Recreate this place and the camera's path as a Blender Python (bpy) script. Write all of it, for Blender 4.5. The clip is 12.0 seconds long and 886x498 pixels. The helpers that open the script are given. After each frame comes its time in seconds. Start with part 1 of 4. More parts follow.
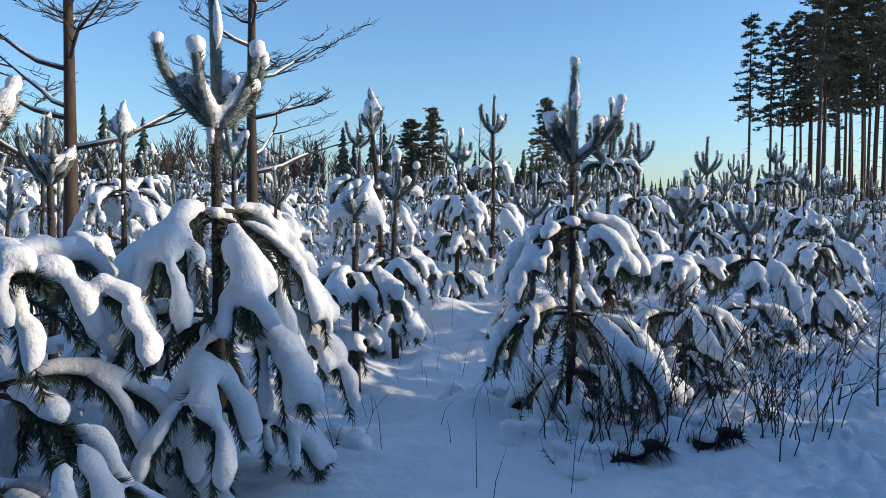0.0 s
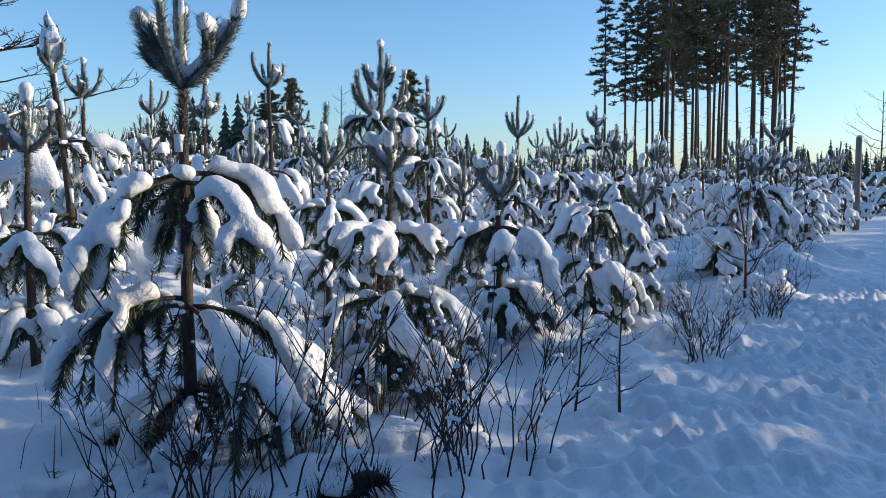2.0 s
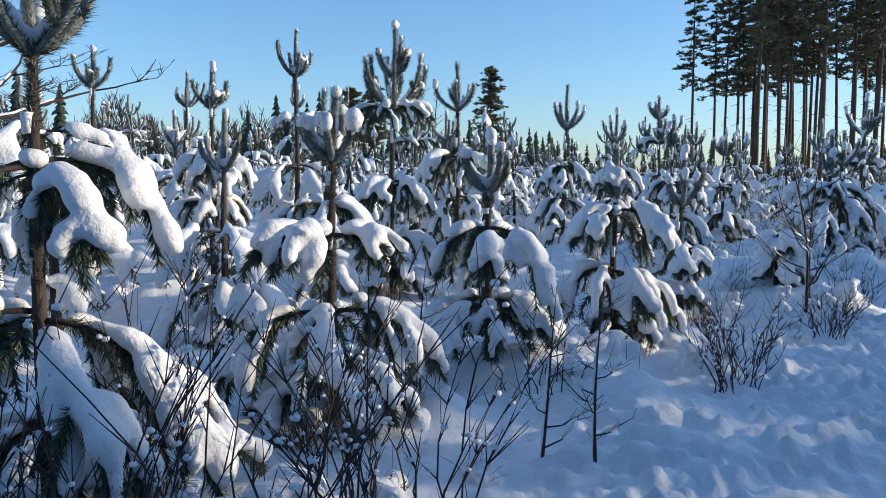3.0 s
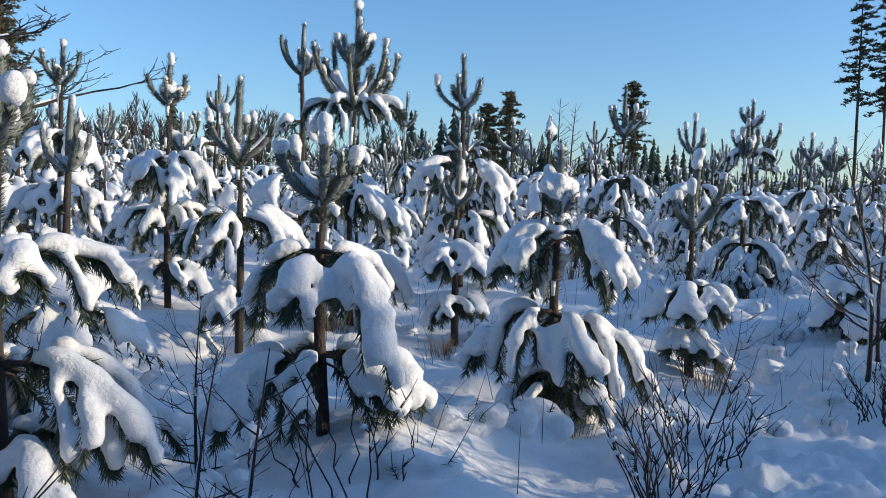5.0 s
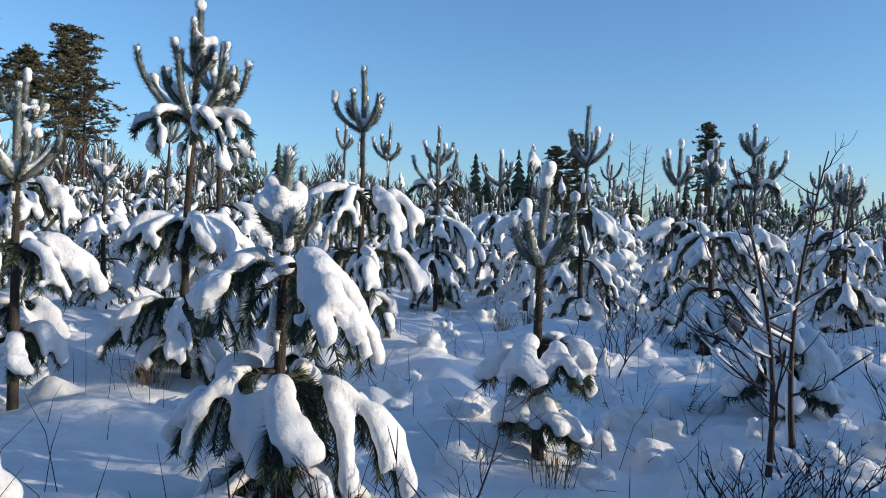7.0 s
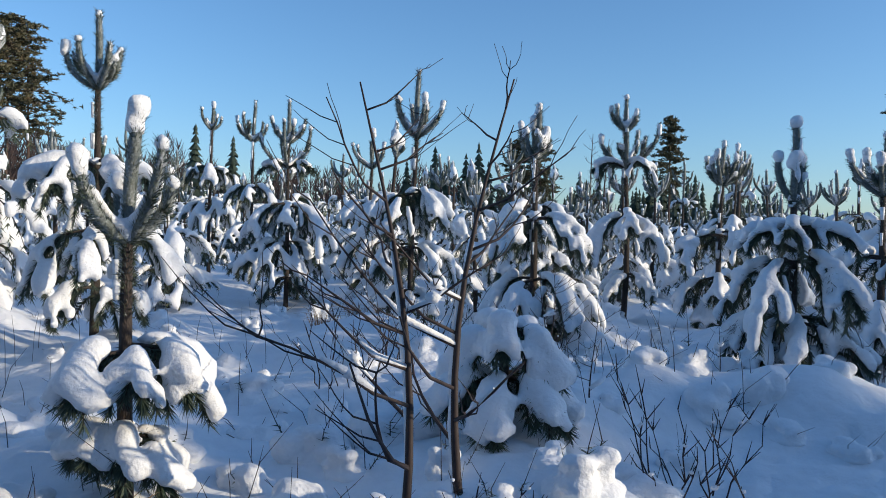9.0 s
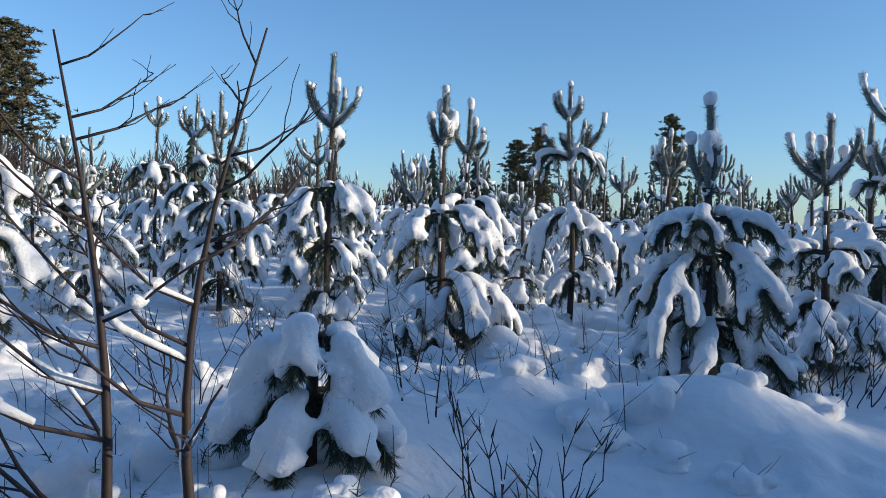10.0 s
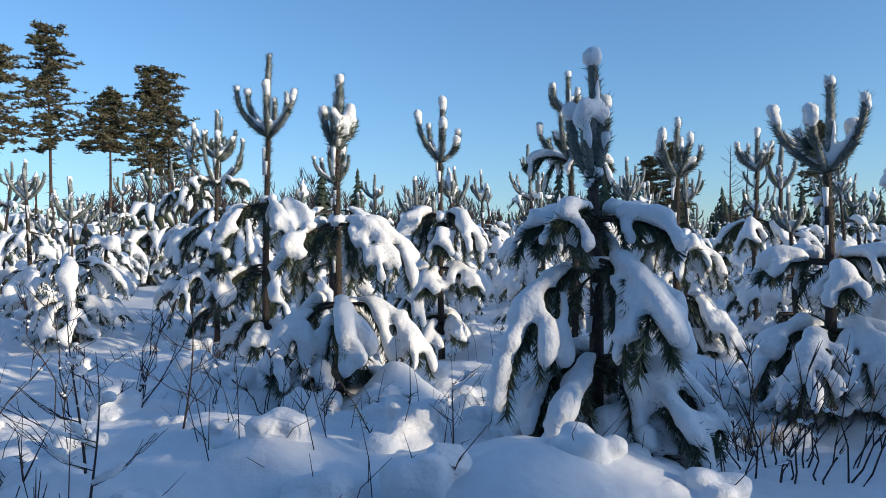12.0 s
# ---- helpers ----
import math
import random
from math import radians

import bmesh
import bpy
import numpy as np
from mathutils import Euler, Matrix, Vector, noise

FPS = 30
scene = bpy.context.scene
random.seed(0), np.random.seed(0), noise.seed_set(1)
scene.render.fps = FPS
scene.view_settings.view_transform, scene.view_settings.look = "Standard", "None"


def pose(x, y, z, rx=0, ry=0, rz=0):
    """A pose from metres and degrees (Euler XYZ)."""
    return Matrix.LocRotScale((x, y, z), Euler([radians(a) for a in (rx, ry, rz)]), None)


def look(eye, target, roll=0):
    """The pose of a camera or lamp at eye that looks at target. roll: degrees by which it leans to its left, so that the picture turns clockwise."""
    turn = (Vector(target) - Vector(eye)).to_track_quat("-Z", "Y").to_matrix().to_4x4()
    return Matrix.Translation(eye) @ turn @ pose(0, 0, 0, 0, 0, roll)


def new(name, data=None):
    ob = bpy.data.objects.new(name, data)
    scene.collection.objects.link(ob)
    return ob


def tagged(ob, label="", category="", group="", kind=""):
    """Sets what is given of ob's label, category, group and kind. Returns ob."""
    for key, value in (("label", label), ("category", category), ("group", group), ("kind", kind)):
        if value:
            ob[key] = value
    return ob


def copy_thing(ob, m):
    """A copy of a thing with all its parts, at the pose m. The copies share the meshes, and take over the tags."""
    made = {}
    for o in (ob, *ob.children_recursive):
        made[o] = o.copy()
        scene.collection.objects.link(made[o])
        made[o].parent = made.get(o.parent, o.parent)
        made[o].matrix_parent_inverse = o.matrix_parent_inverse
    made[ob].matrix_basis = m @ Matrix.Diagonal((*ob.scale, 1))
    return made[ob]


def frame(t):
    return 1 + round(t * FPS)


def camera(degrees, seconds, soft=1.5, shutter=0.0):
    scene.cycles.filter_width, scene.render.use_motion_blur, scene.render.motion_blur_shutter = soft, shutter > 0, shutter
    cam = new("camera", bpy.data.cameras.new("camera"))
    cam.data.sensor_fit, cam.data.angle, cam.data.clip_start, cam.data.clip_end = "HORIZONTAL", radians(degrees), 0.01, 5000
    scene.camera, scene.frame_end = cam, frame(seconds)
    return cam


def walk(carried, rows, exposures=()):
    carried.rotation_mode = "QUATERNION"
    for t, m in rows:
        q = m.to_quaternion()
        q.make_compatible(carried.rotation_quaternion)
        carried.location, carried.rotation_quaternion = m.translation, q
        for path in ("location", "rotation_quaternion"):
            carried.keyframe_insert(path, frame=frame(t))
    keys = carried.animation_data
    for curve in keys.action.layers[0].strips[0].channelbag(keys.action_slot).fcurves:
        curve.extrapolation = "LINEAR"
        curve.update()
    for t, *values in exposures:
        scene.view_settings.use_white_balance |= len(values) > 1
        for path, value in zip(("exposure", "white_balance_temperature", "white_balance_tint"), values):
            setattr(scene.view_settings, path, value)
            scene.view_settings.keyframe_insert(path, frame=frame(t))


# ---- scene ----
cam = camera(59.0, 12.0, 0.9)
METRES, EYE, TILT, LEAN, TURN = 13.0, 1.5, -4.5, -1.0, 0.0
ROWS = [
    (0.0, 0.0, 0.0, 0.0, 0.03, 1.75, 0.98),
    (0.5, 0.0245, 0.0374, -0.0002, -5.65, 1.32, 1.5),
    (1.0, 0.0553, 0.0652, -0.0011, -9.11, 0.81, 1.86),
    (1.5, 0.0865, 0.0936, -0.0024, -10.4, 0.2, 2.03),
    (2.0, 0.1196, 0.1207, -0.0038, -8.96, -0.26, 2.04),
    (2.5, 0.1514, 0.1493, -0.0036, -6.07, -0.61, 1.69),
    (4.5, 0.2825, 0.2683, 0.0006, 6.14, 1.41, -0.18),
    (5.0, 0.3128, 0.2986, 0.002, 7.97, 1.06, -0.8),
    (5.5, 0.3449, 0.3245, 0.0034, 10.19, 1.42, -1.33),
    (6.0, 0.375, 0.3565, 0.0015, 11.9, 2.54, -1.59),
    (6.5, 0.4043, 0.385, 0.0031, 13.91, 3.6, -1.57),
    (8.5, 0.5105, 0.5092, 0.007, 13.09, 4.72, -1.43),
    (9.0, 0.5388, 0.5377, 0.0063, 12.21, 3.94, -1.27),
    (9.5, 0.5647, 0.5687, 0.0062, 12.2, 3.57, -1.15),
    (10.0, 0.5927, 0.5982, 0.0081, 12.76, 4.06, -0.87),
    (10.5, 0.6189, 0.6275, 0.0103, 13.22, 4.62, -0.31),
    (11.0, 0.6461, 0.6607, 0.0111, 15.71, 5.32, 0.31),
    (11.5, 0.6706, 0.688, 0.0122, 19.84, 5.5, -0.11),
    (12.0, 0.6921, 0.7166, 0.0125, 23.35, 5.73, -0.37),
]
walk(cam, [(t, pose(0, 0, EYE, TILT, LEAN, TURN) @ pose(METRES * x, METRES * y, METRES * z, 90 + pitch, roll, yaw)) for t, x, y, z, yaw, pitch, roll in ROWS],
     [(0.0, 0.34, 5260, 8), (1.0, 0.27, 5180, 7), (2.5, 0.37, 5260, 8), (5.0, 0.25, 5220, 7), (8.5, 0.13, 5150, 7), (12.0, 0.2, 5220, 7)])

# ---- light ----
SUN_YAW, SUN_UP = 90.0, 13.0            # clockwise from +Y, and above the horizon
sun_way = Vector((math.sin(radians(SUN_YAW)) * math.cos(radians(SUN_UP)),
                  math.cos(radians(SUN_YAW)) * math.cos(radians(SUN_UP)), math.sin(radians(SUN_UP))))
sun_data = bpy.data.lights.new("sun", "SUN")
sun_data.energy, sun_data.angle, sun_data.color = 4.2, radians(0.8), (1.0, 0.73, 0.43)
sun = new("sun", sun_data)
sun.matrix_world = look(sun_way * 50, (0, 0, 0))
world = bpy.data.worlds.new("winter_sky")
scene.world = world
world.use_nodes = True
wn, wl = world.node_tree.nodes, world.node_tree.links
sky = wn.new("ShaderNodeTexSky")
sky.sky_type, sky.sun_disc = "NISHITA", False
sky.sun_elevation, sky.sun_rotation = radians(SUN_UP), radians(SUN_YAW)
sky.air_density, sky.dust_density, sky.ozone_density = 1.0, 0.7, 2.4
wl.new(sky.outputs["Color"], wn["Background"].inputs["Color"])
wn["Background"].inputs["Strength"].default_value = 0.15


# ---- materials ----
def material(name, stops, scale, rough=0.7, bump=0.0, bump_scale=None, fine=0.0, stretch=(1, 1, 1), random_tint=0.0):
    """Two scales of noise drive a colour ramp; a finer noise gives relief."""
    m = bpy.data.materials.new(name)
    m.use_nodes = True
    n, l = m.node_tree.nodes, m.node_tree.links
    p = n["Principled BSDF"]
    p.inputs["Roughness"].default_value = rough
    geo = n.new("ShaderNodeNewGeometry")
    mp = n.new("ShaderNodeMapping")
    mp.inputs["Scale"].default_value = stretch
    l.new(geo.outputs["Position"], mp.inputs["Vector"])
    a = n.new("ShaderNodeTexNoise")
    a.inputs["Scale"].default_value, a.inputs["Detail"].default_value = scale, 4
    b = n.new("ShaderNodeTexNoise")
    b.inputs["Scale"].default_value, b.inputs["Detail"].default_value = scale * 7, 3
    l.new(mp.outputs[0], a.inputs["Vector"])
    l.new(mp.outputs[0], b.inputs["Vector"])
    mix = n.new("ShaderNodeMath")
    mix.operation = "MULTIPLY_ADD"
    mix.inputs[1].default_value = 0.45
    l.new(b.outputs["Fac"], mix.inputs[0])
    half = n.new("ShaderNodeMath")
    half.operation = "MULTIPLY"
    half.inputs[1].default_value = 0.55
    l.new(a.outputs["Fac"], half.inputs[0])
    l.new(half.outputs[0], mix.inputs[2])
    ramp = n.new("ShaderNodeValToRGB")
    el = ramp.color_ramp.elements
    while len(el) < len(stops):
        el.new(0.5)
    for e, (at, c) in zip(el, stops):
        e.position, e.color = at, (*c, 1)
    fac = mix.outputs[0]
    if random_tint:
        r = n.new("ShaderNodeNewGeometry")
        add = n.new("ShaderNodeMath")
        add.operation = "MULTIPLY_ADD"
        add.inputs[1].default_value = random_tint
        l.new(r.outputs["Random Per Island"], add.inputs[0])
        l.new(fac, add.inputs[2])
        fac = add.outputs[0]
    l.new(fac, ramp.inputs["Fac"])
    l.new(ramp.outputs[0], p.inputs["Base Color"])
    if bump:
        c = n.new("ShaderNodeTexNoise")
        c.inputs["Scale"].default_value, c.inputs["Detail"].default_value = bump_scale or scale * 6, 5
        l.new(mp.outputs[0], c.inputs["Vector"])
        bp = n.new("ShaderNodeBump")
        bp.inputs["Strength"].default_value, bp.inputs["Distance"].default_value = bump, 0.02
        l.new(c.outputs["Fac"], bp.inputs["Height"])
        l.new(bp.outputs[0], p.inputs["Normal"])
    return m


SNOW = material("snow", [(0.3, (0.79, 0.80, 0.815)), (0.7, (0.885, 0.89, 0.90))], 6, 0.65, 0.5, 38)
GROUND_SNOW = material("ground_snow", [(0.3, (0.79, 0.80, 0.815)), (0.7, (0.885, 0.89, 0.90))], 2, 0.6, 0.8, 13)
BARK = material("young_bark", [(0.35, (0.028, 0.022, 0.018)), (0.6, (0.065, 0.048, 0.038)), (0.8, (0.16, 0.14, 0.13))], 30, 0.85, 0.6, 120, stretch=(1, 1, 0.3))
PINE_BARK = material("old_pine_bark", [(0.3, (0.032, 0.022, 0.017)), (0.6, (0.09, 0.056, 0.038)), (0.85, (0.2, 0.115, 0.07))], 3, 0.9, 0.8, 14, stretch=(1, 1, 0.25))
TWIG = material("twig", [(0.3, (0.02, 0.014, 0.013)), (0.7, (0.052, 0.034, 0.03))], 25, 0.7)
NEEDLE = material("pine_needle", [(0.25, (0.026, 0.042, 0.03)), (0.6, (0.055, 0.078, 0.048)), (0.95, (0.13, 0.135, 0.07))], 8, 0.55, random_tint=0.25)
FROST = material("frosted_needle", [(0.45, (0.045, 0.06, 0.042)), (0.72, (0.2, 0.22, 0.21)), (0.95, (0.72, 0.74, 0.77))], 14, 0.6, 0.4, 60, random_tint=0.3)
FAR_GREEN = material("far_foliage", [(0.3, (0.022, 0.036, 0.028)), (0.7, (0.06, 0.08, 0.05))], 0.7, 0.8, random_tint=0.2)
CROWN = material("tall_pine_foliage", [(0.3, (0.04, 0.045, 0.025)), (0.6, (0.085, 0.085, 0.042)), (0.85, (0.17, 0.13, 0.07))], 0.6, 0.75, random_tint=0.25)
GREY_TWIG = material("bare_crown_twigs", [(0.3, (0.04, 0.027, 0.023)), (0.7, (0.09, 0.06, 0.05))], 1.5, 0.85)
POST = material("weathered_post", [(0.3, (0.10, 0.09, 0.08)), (0.7, (0.26, 0.24, 0.21))], 9, 0.85, 0.5, 40, stretch=(1, 1, 0.15))
GRASS = material("dry_grass", [(0.3, (0.16, 0.10, 0.05)), (0.7, (0.38, 0.27, 0.14))], 12, 0.8)


# ---- mesh tools ----
class Buf:
    """Collects verts and faces, with a material slot per face."""

    def __init__(self):
        self.v, self.f, self.m, self.n = [], [], [], 0

    def add(self, verts, faces, slot=0):
        self.v.append(np.asarray(verts, float).reshape(-1, 3))
        self.f.extend([tuple(i + self.n for i in q) for q in faces])
        self.m.extend([slot] * len(faces))
        self.n += len(self.v[-1])

    def mesh(self, name, mats, smooth=True):
        me = bpy.data.meshes.new(name)
        v = np.concatenate(self.v) if self.v else np.zeros((0, 3))
        me.from_pydata(v.tolist(), [], self.f)
        for m in mats:
            me.materials.append(m)
        me.polygons.foreach_set("material_index", self.m)
        me.polygons.foreach_set("use_smooth", [smooth] * len(self.f))
        me.update()
        return me


def fast_cross(a, b):
    return np.stack([a[:, 1] * b[:, 2] - a[:, 2] * b[:, 1], a[:, 2] * b[:, 0] - a[:, 0] * b[:, 2], a[:, 0] * b[:, 1] - a[:, 1] * b[:, 0]], 1)


def frames_along(path):
    """Tangent and two normals at each point of a path."""
    t = np.empty_like(path)
    t[1:-1] = path[2:] - path[:-2]
    t[0], t[-1] = path[1] - path[0], path[-1] - path[-2]
    t /= np.sqrt((t * t).sum(1))[:, None] + 1e-9
    ref = np.where(np.abs(t[:, 2:3]) > 0.9, np.array([[1.0, 0, 0]]), np.array([[0, 0, 1.0]]))
    s = fast_cross(t, ref)
    s /= np.sqrt((s * s).sum(1))[:, None] + 1e-9
    return t, s, fast_cross(s, t)


def tube(buf, path, radii, sides=6, slot=0, flat=1.0):
    """A round sweep along a path, closed at both ends. flat: height of the section over its width."""
    path = np.asarray(path, float)
    radii = np.asarray(radii, float)
    t, s, u = frames_along(path)
    ang = np.arange(sides) * 2 * math.pi / sides
    ring = (path[:, None, :] + radii[:, None, None] * (np.cos(ang)[None, :, None] * s[:, None, :] + flat * np.sin(ang)[None, :, None] * u[:, None, :]))
    n = len(path)
    faces = []
    for i in range(n - 1):
        for j in range(sides):
            k = (j + 1) % sides
            faces.append((i * sides + j, i * sides + k, (i + 1) * sides + k, (i + 1) * sides + j))
    faces.append(tuple(range(sides))[::-1])
    faces.append(tuple((n - 1) * sides + j for j in range(sides)))
    buf.add(ring.reshape(-1, 3), faces, slot)


def blob(buf, c, r, rng, squash=0.8, slot=0):
    """A lumpy round pat of snow."""
    k, m = 6, 8
    v = [(0, 0, -1)]
    for i in range(1, k):
        a = -math.pi / 2 + math.pi * i / k
        for j in range(m):
            b = 2 * math.pi * j / m
            v.append((math.cos(a) * math.cos(b), math.cos(a) * math.sin(b), math.sin(a)))
    v.append((0, 0, 1))
    v = np.array(v) * (1 + rng.uniform(-0.13, 0.13, (len(v), 1))) * np.array([r, r, r * squash]) + np.asarray(c)
    f = [(0, 1 + (j + 1) % m, 1 + j) for j in range(m)]
    for i in range(k - 2):
        for j in range(m):
            a, b = 1 + i * m + j, 1 + i * m + (j + 1) % m
            f.append((a, b, b + m, a + m))
    last = len(v) - 1
    f += [(last, 1 + (k - 2) * m + j, 1 + (k - 2) * m + (j + 1) % m) for j in range(m)]
    buf.add(v, f, slot)


def needles(buf, path, count, length, rng, width=0.006, spread=0.9, slot=0, droop=0.0, forward=0.7):
    """Fine needle blades that stand off a shoot, leaning towards its tip."""
    path = np.asarray(path, float)
    t, s, u = frames_along(path)
    at = rng.uniform(0, len(path) - 1.001, count)
    i = at.astype(int)
    w = (at - i)[:, None]
    p = path[i] * (1 - w) + path[i + 1] * w
    a = rng.uniform(0, 2 * math.pi, count)[:, None]
    out = np.cos(a) * s[i] + np.sin(a) * u[i]
    d = out * spread + t[i] * forward + rng.normal(0, 0.2, (count, 3))
    d[:, 2] -= droop
    d /= np.linalg.norm(d, axis=1)[:, None]
    side = fast_cross(d, rng.normal(0, 1, (count, 3)))
    side /= np.linalg.norm(side, axis=1)[:, None] + 1e-9
    ln = length * rng.uniform(0.7, 1.15, (count, 1))
    v = np.stack([p - side * width / 2, p + side * width / 2, p + d * ln], 1).reshape(-1, 3)
    buf.add(v, [(3 * k, 3 * k + 1, 3 * k + 2) for k in range(count)], slot)


def part(name, me, parent, label="", where=None):
    ob = new(name, me)
    ob.parent = parent
    if where is not None:
        ob.location = where
    return tagged(ob, label)


rng_relief = np.random.RandomState(4)
RELIEF = [(rng_relief.normal(0, 1, 3) * rng_relief.uniform(10, 34), rng_relief.uniform(0, 6.28)) for _ in range(8)]


def melted(buf, name, voxel, mats, smooth=4):
    """Joins the overlapping lumps of a snow load into one soft skin."""
    raw = buf.mesh(name, mats)
    ob = new("raw", raw)
    r = ob.modifiers.new("r", "REMESH")
    r.mode, r.voxel_size, r.use_smooth_shade = "VOXEL", voxel, True
    s = ob.modifiers.new("s", "SMOOTH")
    s.factor, s.iterations = 0.5, smooth
    me = bpy.data.meshes.new_from_object(ob.evaluated_get(bpy.context.evaluated_depsgraph_get()))
    me.name = name
    nv = len(me.vertices)
    if nv:
        co, nr = np.empty(nv * 3), np.empty(nv * 3)
        me.vertices.foreach_get("co", co)
        me.vertices.foreach_get("normal", nr)
        co, nr = co.reshape(-1, 3), nr.reshape(-1, 3)
        bump = sum(np.sin(co @ k + p) for k, p in RELIEF) * 0.0022
        me.vertices.foreach_set("co", (co + nr * bump[:, None]).ravel())
    bpy.data.objects.remove(ob)
    bpy.data.meshes.remove(raw)
    if not me.materials:
        for m in mats:
            me.materials.append(m)
    return me


# ---- the lie of the land ----
def smoothstep(a, b, x):
    t = np.clip((x - a) / (b - a), 0, 1)
    return t * t * (3 - 2 * t)


rng0 = np.random.RandomState(11)
WAVES = [(rng0.uniform(0.25, 0.9), rng0.uniform(0, 6.28), rng0.uniform(0, 6.28)) for _ in range(9)]
SMALL = [(rng0.uniform(1.6, 4.2), rng0.uniform(0, 6.28), rng0.uniform(0, 6.28)) for _ in range(12)]
FINE = [(rng0.uniform(11, 30), rng0.uniform(0, 6.28), rng0.uniform(0, 6.28)) for _ in range(10)]
MOUNDS = [(8.35, 12.15, 0.27, 0.62), (7.2, 11.9, 0.10, 0.3), (3.1, 7.9, 0.16, 0.6), (3.6, 8.0, 0.12, 0.35), (6.3, 12.3, 0.12, 0.7),
          (6.6, 10.0, 0.10, 0.6), (1.3, 4.9, 0.06, 0.6), (-0.8, 4.2, 0.12, 0.8), (4.9, 13.6, 0.15, 0.8), (6.9, 11.4, 0.1, 0.4)]


HUMPS = []
while len(HUMPS) < 190:
    hx, hy = rng0.uniform(-3, 12), rng0.uniform(4.6, 19)
    if hy - hx > 2.8:
        HUMPS.append((hx, hy, rng0.uniform(0.04, 0.17), rng0.uniform(0.14, 0.42)))
HUMPS = np.array(HUMPS).T


def hummocks(x, y):
    """Soft heaps of snow over tussocks and fallen twigs."""
    if x.ndim == 0:
        return float((HUMPS[2] * np.exp(-((x - HUMPS[0]) ** 2 + (y - HUMPS[1]) ** 2) / HUMPS[3] ** 2)).sum())
    z = np.zeros_like(x)
    for hx, hy, h, r in HUMPS.T:
        z += h * np.exp(-np.minimum(((x - hx) ** 2 + (y - hy) ** 2) / r ** 2, 40))
    return z


def ground(x, y):
    """Height of the snow."""
    x, y = np.asarray(x, float), np.asarray(y, float)
    z = 0.03 + 0.20 * smoothstep(9.0, 12.5, y) * smoothstep(9.5, 6.5, x - 0.3 * (y - 12))
    r = np.hypot(x - 4, y - 4)
    yaw = np.degrees(np.arctan2(-(x - 4), np.maximum(y - 4, 0.1)))
    up = np.clip(0.75 + 0.055 * yaw, 0.0, 3.6)
    z = z + np.tan(np.radians(up)) * np.maximum(r - 13, 0) * (y > 0) * np.exp(-np.maximum(r - 140, 0) / 300)
    near = np.exp(-np.maximum(r - 30, 0) / 60)
    for k, a, b in WAVES:
        z = z + 0.016 * near * np.sin(k * (x * math.cos(a) + y * math.sin(a)) + b)
    trail = np.exp(-((y - x - 1.9) / 1.0) ** 2) * smoothstep(0.5, 2.5, x) * smoothstep(9, 7, x)
    for k, a, b in SMALL:
        z = z + 0.013 * near * (1 - 0.65 * trail) * np.sin(k * (x * math.cos(a) + y * math.sin(a)) + b)
    for k, a, b in FINE:
        z = z + 0.0085 * near * (0.4 + 0.9 * trail) * np.sin(k * (x * math.cos(a) + y * math.sin(a)) + b)
    for mx, my, mh, mr in MOUNDS:
        z = z + mh * np.exp(-((x - mx) ** 2 + (y - my) ** 2) / mr ** 2)
    z = z + hummocks(x, y)
    side = (y - x) / 1.414                     # the walked track lies lower than the field
    z = z - (0.14 + 0.02 * np.clip(x, 0, 9)) * smoothstep(1.3, 0.3, side) * (np.abs(x) < 400)
    return z


def axis(lo, hi, step, far, n):
    mid = np.arange(lo, hi, step)
    grow = np.geomspace(step * 2, far, n)
    return np.concatenate([(lo - grow)[::-1], mid, hi + grow])


def trodden(x, y):
    """Depth of old footprints and churned snow along the edge of the track."""
    rng = np.random.RandomState(21)
    band = np.exp(-((y - x - 1.9) / 0.95) ** 2) * smoothstep(0.8, 2.2, x) * smoothstep(9.5, 7.5, x)
    z = np.zeros_like(x)
    for k in range(26):
        f, a, b = rng.uniform(24, 62), rng.uniform(0, 6.28), rng.uniform(0, 6.28)
        z += 0.0042 * np.sin(f * (x * math.cos(a) + y * math.sin(a)) + b + 0.8 * np.sin(3.1 * x + 2.3 * y + b))
    z *= 0.25 + band
    for k in range(800):
        along, off = rng.uniform(2.0, 9.0), rng.normal(1.9, 0.65)
        px, py = along, along + off
        r, d, yaw = rng.uniform(0.03, 0.055), rng.uniform(0.012, 0.034), rng.uniform(0.2, 1.4)
        i0, i1 = np.searchsorted(gx, [px - 0.4, px + 0.4])
        j0, j1 = np.searchsorted(gy, [py - 0.4, py + 0.4])
        u, v = x[j0:j1, i0:i1] - px, y[j0:j1, i0:i1] - py
        q = np.hypot((u * math.cos(yaw) + v * math.sin(yaw)) / 1.7, v * math.cos(yaw) - u * math.sin(yaw)) / r
        z[j0:j1, i0:i1] -= d * np.exp(-q ** 3) - 0.4 * d * np.exp(-((q - 1.5) / 0.4) ** 2)
    return z


gx, gy = axis(-2.5, 11.5, 0.035, 2600, 60), axis(3, 15.5, 0.035, 2600, 60)
X, Y = np.meshgrid(gx, gy)
Z = ground(X, Y) + trodden(X, Y) * np.exp(-np.maximum(np.hypot(X - 4, Y - 8) - 13, 0))
nx, ny = len(gx), len(gy)
gme = bpy.data.meshes.new("ground")
idx = np.arange(nx * ny).reshape(ny, nx)
quads = np.stack([idx[:-1, :-1], idx[:-1, 1:], idx[1:, 1:], idx[1:, :-1]], -1).reshape(-1, 4)
gme.from_pydata(np.stack([X, Y, Z], -1).reshape(-1, 3).tolist(), [], quads.tolist())
gme.materials.append(GROUND_SNOW)
